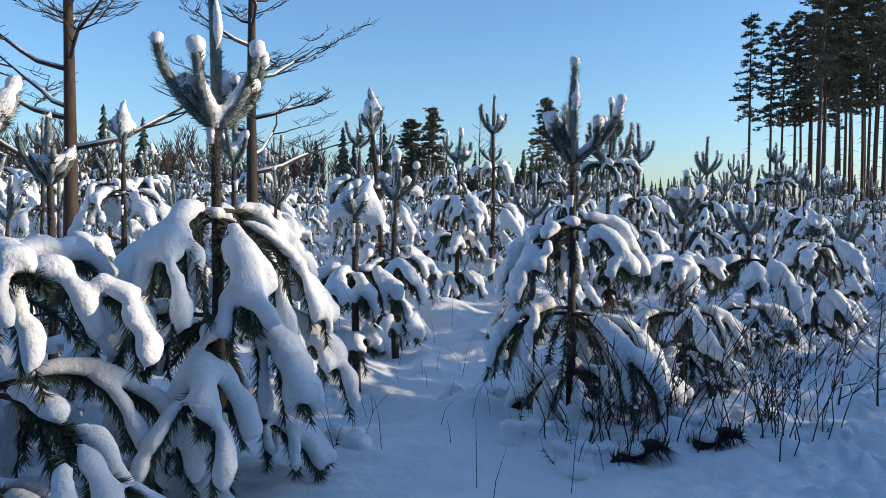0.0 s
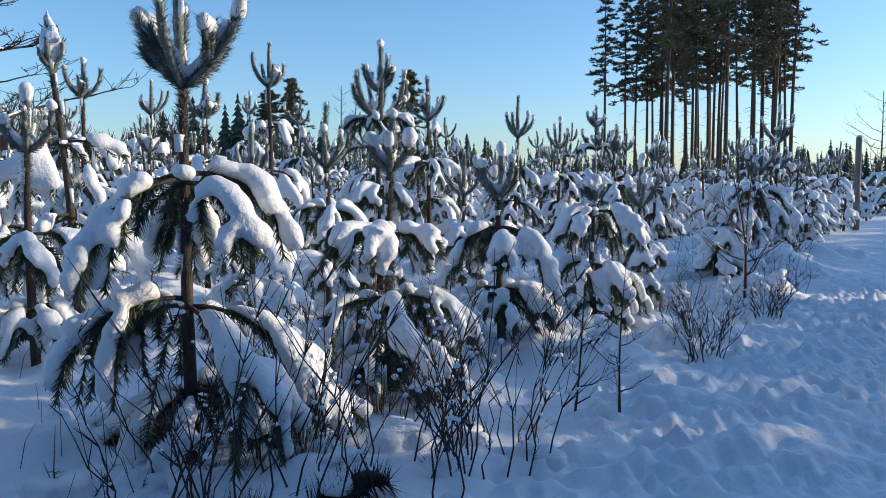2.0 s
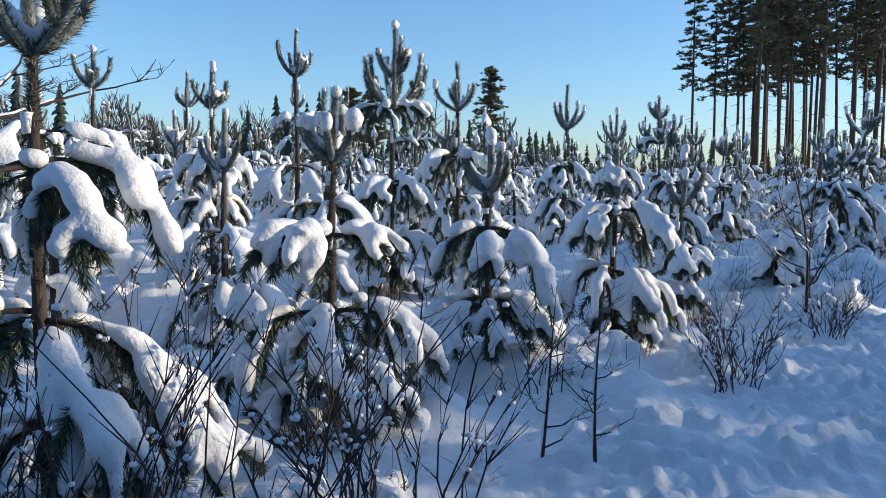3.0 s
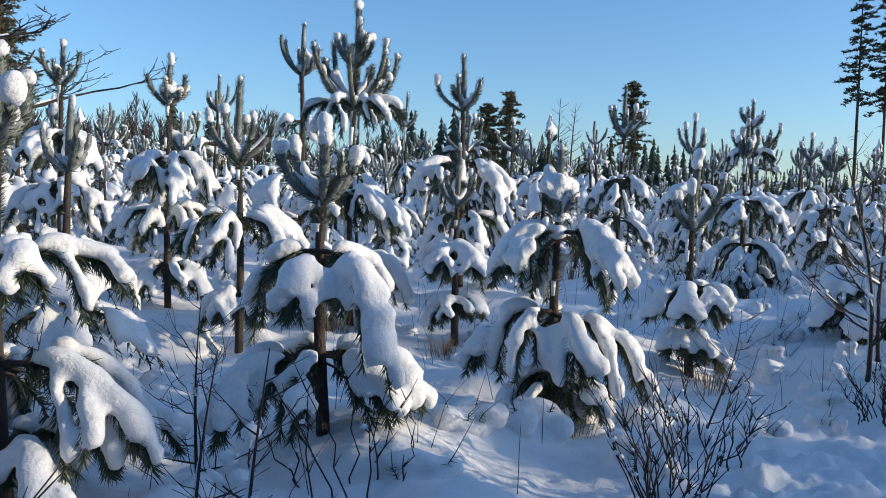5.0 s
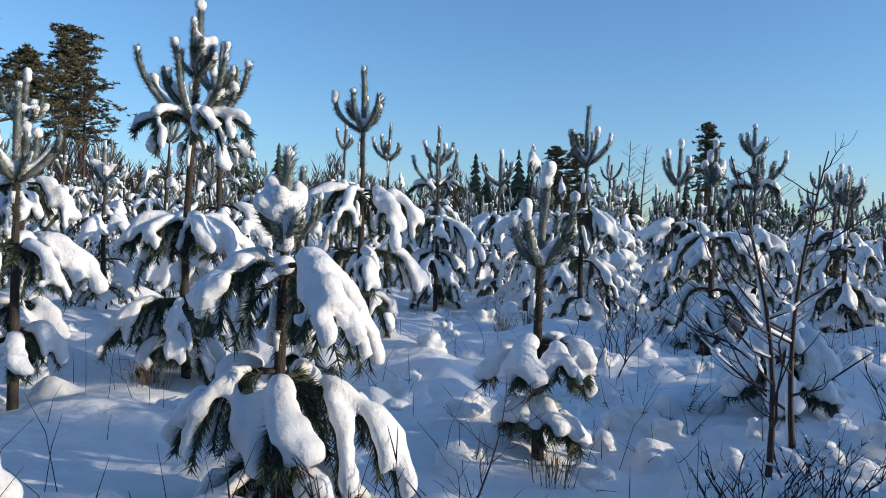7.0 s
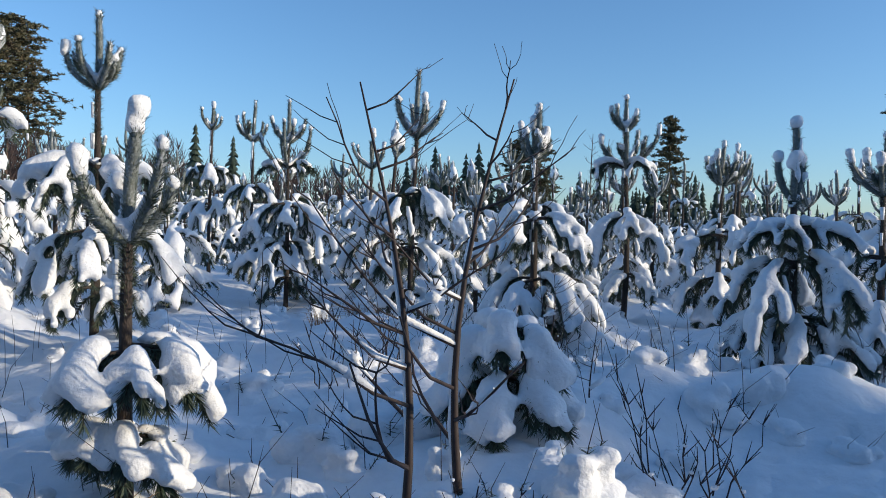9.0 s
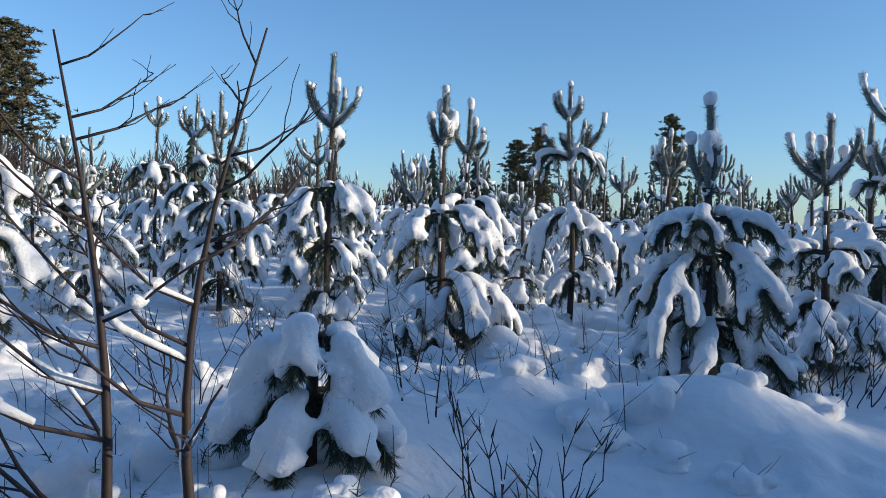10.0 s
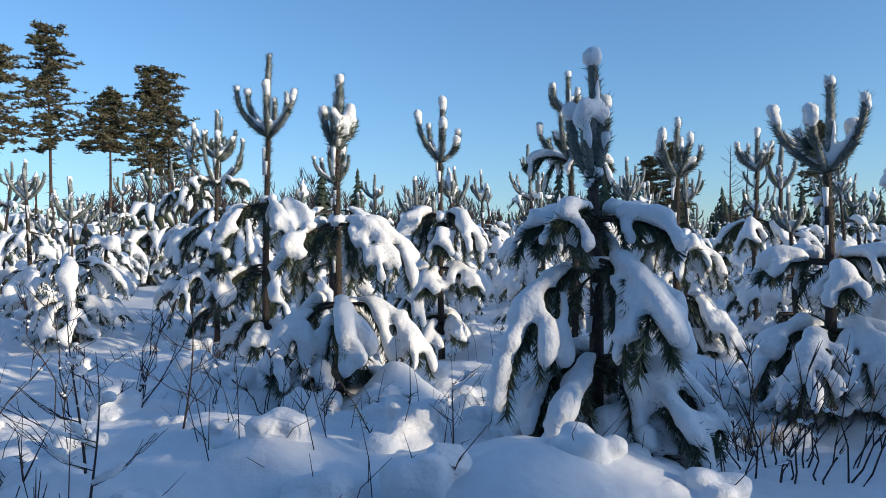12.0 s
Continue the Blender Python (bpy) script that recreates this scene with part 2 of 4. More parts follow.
gme.polygons.foreach_set("use_smooth", [True] * len(quads))
tagged(new("ground", gme), "deep blue-shaded snow cover with soft hummocks and tracks", "snow ground", kind="structure")


# ---- young snow-laden pines ----
def arc(start, yaw, length, rise, drop, n=9, curl=2.0, wob=0.0):
    """A branch that leaves a trunk, rises a little and bends down (drop) or up (negative drop)."""
    s = np.linspace(0, 1, n)
    out = length * (s - 0.18 * s ** 3)
    z = rise * s * length - drop * length * s ** curl
    y2 = yaw + wob * s
    return np.stack([start[0] + np.cos(y2) * out, start[1] + np.sin(y2) * out, start[2] + z], 1)


def WIDE(detail):
    """Fewer needles are drawn broader."""
    return min(1.0 / math.sqrt(detail), 2.2)


def candle(wood, snow, base, yaw, length, tilt, rng, detail, thick=1.0):
    """A needle-clad shoot that swings out and then up, rimed, with a snow cap at its tip."""
    n = 8
    s = np.linspace(0, 1, n)
    out = length * math.sin(tilt) * (1 - (1 - s) ** 1.9)
    up = length * ((1 - 0.55 * math.sin(tilt)) * s + 0.36 * math.sin(tilt) * s ** 2)
    sway = rng.normal(0, 0.012, 2) * length
    path = np.stack([base[0] + np.cos(yaw) * out + sway[0] * np.sin(s * 4), base[1] + np.sin(yaw) * out + sway[1] * np.sin(s * 4), base[2] + up], 1)
    tube(wood, path, np.array([0.012, 0.019, 0.022, 0.023, 0.023, 0.022, 0.02, 0.015]) * thick, 6, 2)
    wide = WIDE(detail)
    needles(wood, path, int(620 * detail * length / 0.4), 0.066, rng, 0.0055 * wide, 0.75, 1, 0, 0.9)
    needles(wood, path, int(230 * detail * length / 0.4), 0.055, rng, 0.0065 * wide, 0.75, 2, 0, 1.0)
    big = rng.uniform(0.8, 1.35) * thick
    blob(snow, path[-1] + np.array([0, 0, 0.006]), 0.036 * big, rng, 1.05)
    if rng.rand() < 0.6:
        blob(snow, path[-2] + np.array([rng.normal(0, 0.008), rng.normal(0, 0.008), 0.012]), 0.031 * big, rng, 1.2)
    if tilt > 0.4 and rng.rand() < 0.8:
        ridge = path[:6] + np.array([-math.cos(yaw) * 0.016, -math.sin(yaw) * 0.016, 0.036])
        tube(snow, ridge, np.array([0.9, 1.05, 0.95, 0.8, 0.6, 0.35]) * 0.034 * thick * rng.uniform(0.8, 1.2), 7, 0, 0.75)
    elif rng.rand() < 0.45:
        i = rng.randint(1, 4)
        sp = path[i:i + 4] + np.array([0.016, -0.022, 0]) * thick
        tube(snow, sp, np.array([0.4, 0.8, 0.8, 0.4]) * 0.022 * thick, 6, 0)
    return path


def roll(path, r, snow, rng, first=0.0, last=1.0, flat=0.8, sides=9):
    """A plump roll of snow on the upper, outer side of a twig, fuller towards its rounded end."""
    path = np.asarray(path, float)
    step = np.sqrt(((path[1:] - path[:-1]) ** 2).sum(1))
    at = np.concatenate([[0], np.cumsum(step)])
    n = int(np.clip(at[-1] * (last - first) / 0.035, 6, 18))
    q = np.linspace(first, last, n) * at[-1]
    p = np.stack([np.interp(q, at, path[:, i]) for i in range(3)], 1)
    u = frames_along(p)[2]
    u = np.where(u[:, 2:3] < 0, -u, u)
    w = np.linspace(0, 1, n)
    fat = r * (0.72 + 0.42 * w) * (1 + 0.13 * np.sin(w * rng.uniform(5, 11) + rng.uniform(0, 6.28)) + rng.uniform(-0.08, 0.08, n))
    fat *= np.sqrt(np.clip(1 - (np.abs(w - 0.5) * 2) ** 5, 0.06, 1))
    off = u * (fat * flat * 0.82 + 0.006)[:, None]
    off[:, 2] += 0.006
    tube(snow, p + off, fat, sides, 0, flat)


def bough(wood, snow, base, yaw, length, rng, detail, load, rise, drop, fingers, curl=2.1):
    """A side branch with hanging twigs, needles beneath and a thick load of snow on top."""
    wob, wide = rng.uniform(-0.3, 0.3), WIDE(detail)
    path = arc(base, yaw, length, rise, drop, 12, curl * rng.uniform(0.85, 1.15), wob)
    tube(wood, path, np.linspace(0.014, 0.005, 12), 5 if detail > 0.4 else 3, 0)
    needles(wood, path[2:], int(950 * detail * length), 0.078, rng, 0.0075 * wide, 0.9, 1, 0.35, 0.7)
    needles(wood, path[9:], int(150 * detail), 0.08, rng, 0.0075 * wide, 0.5, 1, 0.2, 1.0)
    r = load * rng.uniform(0.85, 1.25)
    start = rng.uniform(0.1, 0.3)
    if rng.rand() < 0.25:
        cut = rng.uniform(0.45, 0.6)
        roll(path, r * 0.85, snow, rng, start, cut)
        roll(path, r, snow, rng, cut + 0.08, rng.uniform(0.93, 1.0))
    else:
        roll(path, r, snow, rng, start, rng.uniform(0.9, 1.0))
    if rng.rand() < 0.6:
        i = rng.randint(4, 11)
        blob(snow, path[i] + np.array([rng.normal(0, 0.015), rng.normal(0, 0.015), r * 0.8]), r * rng.uniform(0.8, 1.1), rng, 0.8)
    for k in range(fingers):
        f = 0.28 + 0.62 * (k + rng.uniform(0, 0.9)) / max(fingers, 1)
        i = min(int(f * 11), 10)
        fy = yaw + wob * f + (1 if k % 2 else -1) * rng.uniform(0.3, 0.9)
        fl = length * rng.uniform(0.30, 0.56) * (1.12 - 0.3 * f)
        fp = arc(path[i], fy, fl * 0.75, 0.15, min(rng.uniform(0.9, 1.8) * (0.6 + drop), max(path[i][2] / fl, 0.5)), 8, 1.6, rng.uniform(-0.3, 0.3))
        if detail > 0.4:
            tube(wood, fp, np.linspace(0.007, 0.003, 8), 4, 0)
        needles(wood, fp, int(1050 * detail * fl), 0.072, rng, 0.0075 * wide, 0.9, 1, 0.4, 0.75)
        if rng.rand() < 0.9:
            roll(fp, r * rng.uniform(0.55, 0.92), snow, rng, rng.uniform(0.0, 0.25), rng.uniform(0.88, 1.04), 0.9)


def inner_twigs(wood, base, reach, n, rng, detail):
    """Shaded twigs that hang about the stem under the snow."""
    for k in range(n):
        p = arc(base + np.array([0, 0, rng.uniform(-0.05, 0.02)]), rng.uniform(0, 6.28), reach * rng.uniform(0.3, 0.75), 0.1, rng.uniform(0.6, 1.3), 6, 1.5)
        tube(wood, p, np.linspace(0.007, 0.003, 6), 4, 0)
        needles(wood, p[1:], int(300 * detail * reach), 0.075, rng, 0.009 * WIDE(detail), 0.9, 1, 0.35, 0.5)


def pieces(me):
    """The separate shells of a mesh, each as a mesh of its own."""
    nv = len(me.vertices)
    co = np.empty(nv * 3)
    me.vertices.foreach_get("co", co)
    co = co.reshape(-1, 3)
    faces = [tuple(p.vertices) for p in me.polygons]
    mark = np.arange(nv)
    e = np.empty(len(me.edges) * 2, int)
    me.edges.foreach_get("vertices", e)
    e = e.reshape(-1, 2)
    while True:
        low = np.minimum(mark[e[:, 0]], mark[e[:, 1]])
        nxt = mark.copy()
        np.minimum.at(nxt, e[:, 0], low)
        np.minimum.at(nxt, e[:, 1], low)
        nxt = nxt[nxt]
        if (nxt == mark).all():
            break
        mark = nxt
    made = []
    for g in np.unique(mark):
        keep = np.nonzero(mark == g)[0]
        if len(keep) < 24:
            continue
        back = {int(o): i for i, o in enumerate(keep)}
        f = [tuple(back[i] for i in q) for q in faces if q[0] in back]
        m = bpy.data.meshes.new(me.name)
        m.from_pydata(co[keep].tolist(), [], f)
        m.materials.append(SNOW)
        m.polygons.foreach_set("use_smooth", [True] * len(f))
        made.append(m)
    bpy.data.meshes.remove(me)
    return made


PINE_COUNT = [0]


def build_pine(top, foot, whorls, seed, detail=1.0, voxel=0.024, thick=1.0, load=1.0, fine=True):
    """A young pine about its own foot. whorls: (height, kind, reach), highest first. Kinds: c candles, t a tight
    bunch of tall candles, f a flat whorl of stiff laden branches, d a drooping dome."""
    rng = np.random.RandomState(seed)
    root = new("young_pine")
    wood = Buf()
    top, ws = top - foot, [(z - foot, k, r) for z, k, r in whorls]
    bend = rng.uniform(-0.03, 0.03, 2)
    curl = rng.uniform(1.6, 2.5)
    zz = np.linspace(-0.15, ws[0][0], 8)
    stem = np.stack([bend[0] * np.sin(zz * 2), bend[1] * np.sin(zz * 1.7), zz], 1)
    tube(wood, stem, np.linspace(0.038, 0.02, 8) * thick, 8, 0)

    def on_stem(z):
        return np.array([bend[0] * math.sin(z * 2), bend[1] * math.sin(z * 1.7), z])
    crown_snow = Buf()
    # rime and needles on the stem between whorls
    for (za, ka, ra), (zb, kb, rb) in zip(ws, ws[1:]):
        if za - zb > 0.15:
            seg = np.array([on_stem(z) for z in np.linspace(zb + 0.12, za, 5)])
            wide = WIDE(detail)
            needles(wood, seg, int(420 * detail), 0.062, rng, 0.007 * wide, 0.9, 1, 0, 0.7)
            needles(wood, seg, int(260 * detail), 0.055, rng, 0.008 * wide, 0.9, 2, 0, 0.5)
            for q in range(3):
                i = rng.randint(0, 4)
                tube(crown_snow, seg[i:i + 2] + np.array([rng.uniform(-0.035, 0.0), rng.uniform(-0.035, 0.0), 0]), np.array([0.012, 0.018]) * rng.uniform(0.7, 1.3), 6, 0)
    me = wood.mesh("trunk", [BARK, NEEDLE, FROST])
    part("trunk", me, root, "slim rough stem with clinging needles and rime")
    if crown_snow.n:
        tagged(part("stem_snow", crown_snow.mesh("stem_snow", [SNOW]), root, "snow stuck to the stem"), kind="stuff")
    lead = max(top - ws[0][0], 0.12)
    if ws[-1][0] > 0.4:
        ws.append((ws[-1][0] * 0.45, "s", ws[-1][2] * 0.68))
    for wi, (z, kind, reach) in enumerate(ws):
        b = on_stem(z)
        snow = Buf()
        shoots, boughs = [], []
        y0 = rng.uniform(0, 6.28)
        if kind in "ct":
            n = rng.randint(4, 7) if kind == "c" else 4
            if wi == 0:
                shoots.append(Buf())
                candle(shoots[-1], snow, b, 0, lead, rng.uniform(0, 0.06), rng, detail, 1.15 * thick)
            for k in range(n):
                ln = (lead * rng.uniform(0.5, 0.9) if wi == 0 else reach * rng.uniform(0.6, 1.0))
                ln = max(min(ln, reach * 1.2), 0.14)
                tilt = rng.uniform(0.45, 0.8) if kind == "c" else rng.uniform(0.12, 0.42)
                shoots.append(Buf())
                sy = y0 + k * 6.283 / n + rng.uniform(-0.3, 0.3)
                sp = candle(shoots[-1], snow, b + np.array([0, 0, -0.02]), sy, ln, tilt, rng, detail, thick)
                if reach >= 0.4 and rng.rand() < 0.6:
                    for q in range(2):
                        candle(shoots[-1], snow, sp[2], sy + rng.choice([-1, 1]) * rng.uniform(0.5, 1.1), ln * rng.uniform(0.35, 0.5), rng.uniform(0.4, 0.8), rng, detail, thick * 0.85)
            if wi:
                for k in range(n):
                    boughs.append(Buf())
                    bough(boughs[-1], snow, b, y0 + (k + 0.5) * 6.283 / n, reach * 0.75, rng, detail * 0.7, 0.045 * load, 0.45, 0.55, 2)
            blob(snow, b + np.array([0.0, 0.0, 0.02]), 0.045 * thick, rng, 0.7)
        else:
            low = wi >= len(ws) - 2
            n = rng.randint(5, 8) if kind in "ds" else rng.randint(5, 7)
            for k in range(n):
                ln = reach * rng.uniform(0.75, 1.08)
                if kind == "f":
                    rise, drop, fing = rng.uniform(0.1, 0.3), rng.uniform(0.2, 0.45), 3
                else:
                    rise, drop = rng.uniform(0.04, 0.28), min(rng.uniform(0.5, 0.95), 0.25 + max(z + (0.05 if low else -0.1), 0.05) / ln)
                    fing = rng.randint(4, 7) if kind == "d" else 4
                boughs.append(Buf())
                bough(boughs[-1], snow, b + np.array([0, 0, rng.uniform(-0.03, 0.03)]), y0 + k * 6.283 / n + rng.uniform(-0.25, 0.25), ln, rng, detail,
                      (0.05 + 0.014 * reach) * load, rise, drop, fing, curl)
            boughs.append(Buf())
            inner_twigs(boughs[-1], b, reach, 3, rng, detail)
            if kind == "d" and not low:
                blob(snow, b + np.array([0, 0, 0.02]), 0.06 * load, rng, 0.7)
        mats = [BARK, NEEDLE, FROST]
        skin = melted(snow, "snow_load", voxel, [SNOW], 1 if fine else 2)
        if fine:
            for g in shoots:
                part("shoot", g.mesh("shoot", mats), root, "upright rimed needle shoot")
            for g in boughs:
                part("branch", g.mesh("branch", mats), root, "drooping dark green needled branch")
            for m in pieces(skin):
                part("snow_load", m, root, "thick rounded load of clean snow")
        else:
            g = Buf()
            for q in shoots + boughs:
                for vv in q.v:
                    g.v.append(vv)
                g.f.extend([tuple(i + g.n for i in f) for f in q.f])
                g.m.extend(q.m)
                g.n += q.n
            tagged(part("branch_whorl", g.mesh("branch_whorl", mats), root, "dark green needled branches"), kind="stuff")
            tagged(part("snow_load", skin, root, "thick rounded load of clean snow"), kind="stuff")
    return root


def pine(x, y, top, whorls, detail=0.8, voxel=0.022, label="", thick=1.0, load=1.0):
    PINE_COUNT[0] += 1
    foot = float(ground(x, y))
    ob = build_pine(top, foot, whorls, 100 + PINE_COUNT[0], detail, voxel, thick, load)
    ob.location = (x, y, foot)
    HEROES.append((x, y))
    return tagged(ob, label or "young pine bowed under thick snow, upright rimed shoots", "pine tree", "young pines of the plantation")


HEROES = []
pine(-1.19, 4.13, 2.77, [(1.94, "c", 0.42), (1.47, "d", 0.75), (0.94, "d", 0.95)], thick=1.15, load=1.0, label="young pine with broad snow-loaded boughs near the track")
pine(-1.88, 3.19, 2.21, [(1.78, "c", 0.40), (1.20, "f", 0.92), (0.74, "d", 0.92)], thick=1.15, load=1.05, label="young pine with heavy snow-covered boughs hanging to the ground")
pine(0.92, 5.55, 2.54, [(1.86, "c", 0.55), (1.41, "d", 0.63), (0.79, "d", 0.84)], label="tall-leadered young pine with a snowy dome behind dark shrubs")
pine(2.02, 6.55, 1.81, [(1.47, "c", 0.34), (1.05, "f", 0.54), (0.64, "d", 0.74)])
pine(2.98, 7.55, 1.66, [(1.29, "c", 0.30), (1.01, "d", 0.46), (0.52, "d", 0.59)], load=1.15)
pine(4.12, 8.55, 1.62, [(1.19, "t", 0.50), (1.10, "d", 0.53), (0.62, "d", 0.61)], label="forked young pine over two layers of drooping snowy boughs")
pine(5.10, 9.80, 1.67, [(1.13, "c", 0.36), (0.68, "d", 0.37)], label="small young pine with one snowy dome in open snow")
pine(2.27, 10.75, 3.01, [(2.48, "c", 0.42), (2.09, "c", 0.70), (1.33, "d", 0.55), (0.74, "d", 0.59)], detail=0.8, voxel=0.028, label="tall young pine with many sunlit rimed shoots")
pine(3.08, 12.35, 2.85, [(2.28, "c", 0.42), (1.68, "d", 0.63), (1.15, "d", 0.65)], detail=0.8, voxel=0.028)
pine(4.98, 14.85, 2.89, [(2.22, "c", 0.36), (1.64, "d", 0.59), (1.08, "d", 0.59)], detail=0.8, voxel=0.028)
pine(6.34, 13.75, 2.33, [(1.87, "t", 0.48), (1.37, "d", 0.63), (0.82, "d", 0.67)], label="young pine with three upright shoots over a snowy dome")
pine(3.25, 10.60, 1.74, [(1.27, "c", 0.30), (0.86, "d", 0.41)])
pine(1.65, 9.70, 2.19, [(1.58, "c", 0.35), (1.14, "d", 0.55)])
pine(0.23, 11.30, 2.67, [(2.19, "c", 0.50), (1.64, "d", 0.59), (1.12, "d", 0.59)], detail=0.8, voxel=0.028)
pine(-0.45, 7.47, 2.05, [(1.63, "c", 0.30), (1.01, "d", 0.55)])
pine(-0.68, 6.16, 1.71, [(1.50, "c", 0.20), (1.01, "d", 0.44)])
pine(6.10, 16.00, 2.63, [(2.07, "c", 0.40), (1.54, "d", 0.55), (1.04, "d", 0.52)], detail=0.8, voxel=0.028)
pine(7.15, 16.80, 2.94, [(2.55, "c", 0.40), (2.08, "c", 0.70), (1.49, "d", 0.59)], detail=0.8, voxel=0.028)
pine(8.22, 12.83, 2.02, [(1.49, "t", 0.46), (1.3, "f", 0.42), (1.08, "d", 0.54), (0.66, "d", 0.62)], thick=1.1, load=0.95, label="stout young pine with thick hanging snow behind a mound")
pine(9.26, 14.35, 2.14, [(1.63, "c", 0.50), (1.07, "f", 0.52), (0.68, "d", 0.6)], thick=1.05, load=1.15, label="young pine with wide flat snow-laden side branches")
pine(9.91, 14.89, 2.79, [(2.13, "c", 0.50), (1.64, "c", 0.50), (0.98, "d", 0.67)])
pine(8.20, 16.30, 2.32, [(1.85, "c", 0.50), (1.30, "d", 0.59), (0.80, "d", 0.60)], detail=0.7, voxel=0.03)
pine(2.60, 17.10, 3.02, [(2.45, "c", 0.50), (2.10, "c", 0.70), (1.60, "d", 0.75), (1.05, "d", 0.72)], detail=0.6, voxel=0.032, label="bushy young pine with many sunlit white-tipped shoots")
pine(3.25, 18.80, 2.85, [(2.27, "c", 0.36), (1.70, "d", 0.60), (1.10, "d", 0.60)], detail=0.6, voxel=0.034)
pine(0.10, 19.50, 3.45, [(3.00, "c", 0.36), (2.30, "d", 0.62), (1.70, "d", 0.66)], detail=0.6, voxel=0.034)
pine(8.75, 19.25, 2.65, [(2.19, "c", 0.50), (1.59, "d", 0.59)], detail=0.6, voxel=0.032)
pine(-1.25, 11.78, 2.92, [(2.47, "c", 0.50), (1.93, "d", 0.59), (1.38, "d", 0.59)], detail=0.7, voxel=0.03)
pine(6.5, 10.72, 0.92, [(0.74, "d", 0.3), (0.5, "d", 0.36)], load=1.25, label="small snow-buried pine beside the bare saplings")
pine(1.21, 18.85, 3.35, [(2.71, "c", 0.40), (1.96, "d", 0.52), (1.3, "d", 0.59)], detail=0.6, voxel=0.032)


# ---- the rest of the plantation, from a few grown forms ----
rngf = np.random.RandomState(5)
FORMS = []
FORM_WHORLS = [
    (2.3, [(1.75, "c", 0.45), (1.25, "d", 0.61), (0.7, "d", 0.70)]),
    (2.7, [(2.2, "c", 0.45), (1.75, "c", 0.6), (1.2, "d", 0.66), (0.7, "d", 0.70)]),
    (2.0, [(1.5, "c", 0.35), (0.95, "d", 0.61), (0.5, "d", 0.66)]),
    (2.5, [(2.05, "t", 0.45), (1.5, "d", 0.66), (0.9, "d", 0.70)]),
    (1.7, [(1.25, "c", 0.35), (0.8, "d", 0.49), (0.45, "d", 0.57)]),
    (2.6, [(2.1, "c", 0.5), (1.6, "f", 0.53), (1.05, "d", 0.70), (0.6, "d", 0.66)]),
    (1.4, [(1.1, "f", 0.33), (0.7, "d", 0.49)]),
    (2.2, [(1.7, "c", 0.5), (1.2, "d", 0.66), (0.65, "d", 0.74)]),
]
for k, (h, w) in enumerate(FORM_WHORLS):
    f = build_pine(h, 0.0, w, 700 + k, 0.08, 0.052, 1.1, 1.1, False)
    tagged(f, "young pine bent low under heavy snow in the plantation", "pine tree", "young pines of the plantation")
    FORMS.append(f)
SPOTS = []


def clear_of(x, y, gap, extra=()):
    return all((x - a) ** 2 + (y - b) ** 2 > gap * gap for a, b in SPOTS + HEROES + list(extra))


WIDE_OPEN = [(7.3, 14.4, 1.15), (7.6, 15.3, 1.0), (5.6, 15.2, 0.8), (4.2, 13.0, 1.7), (3.4, 14.6, 1.6), (3.6, 16.0, 0.9), (5.2, 12.0, 1.5), (4.3, 16.4, 1.0)]
OPEN = [(4.4, 12.3), (3.9, 13.4), (5.6, 11.6), (4.6, 11.0), (6.2, 11.3), (7.3, 12.4), (0.4, 6.2), (2.7, 9.2), (-0.2, 4.6), (5.9, 9.0), (7.0, 10.0), (3.9, 9.6), (7.3, 13.4)]
used = [0] * len(FORMS)
for tries in range(9000):
    if len(SPOTS) >= 215:
        break
    d = 2.0 + 24 * rngf.rand() ** 0.8
    along = rngf.uniform(-26, 34)
    x, y = along * 0.707 - d * 0.707 * 0.75, along * 0.707 + d * 0.707 * 1.25
    if y - x < 4.1 + 0.5 * max(0.0, x - 6) * 0.2 or y < 3.5 or x > 26 or x < -16 or y > 36:
        continue
    gap = 1.25 if y - x < 14 else 1.5
    if not clear_of(x, y, gap) or any((x - a) ** 2 + (y - b) ** 2 < 1.3 for a, b in OPEN) or any(math.hypot(x - a, y - b) < c for a, b, c in WIDE_OPEN) or math.hypot(x + 2.9, y - 12.2) < 0.8:
        continue
    if y - x < 5.0 and x < 11.5:
        continue
    SPOTS.append((x, y))
    k = rngf.randint(0, len(FORMS))
    sc = rngf.uniform(0.85, 1.18)
    m = pose(x, y, float(ground(x, y)), rngf.uniform(-3, 3), rngf.uniform(-3, 3), rngf.uniform(0, 360)) @ Matrix.Diagonal((sc, sc, sc * rngf.uniform(0.92, 1.1), 1))
    if not used[k]:
        FORMS[k].matrix_basis = m
        used[k] = 1
    else:
        copy_thing(FORMS[k], m @ Matrix.Diagonal([1 / s for s in FORMS[k].scale] + [1]))


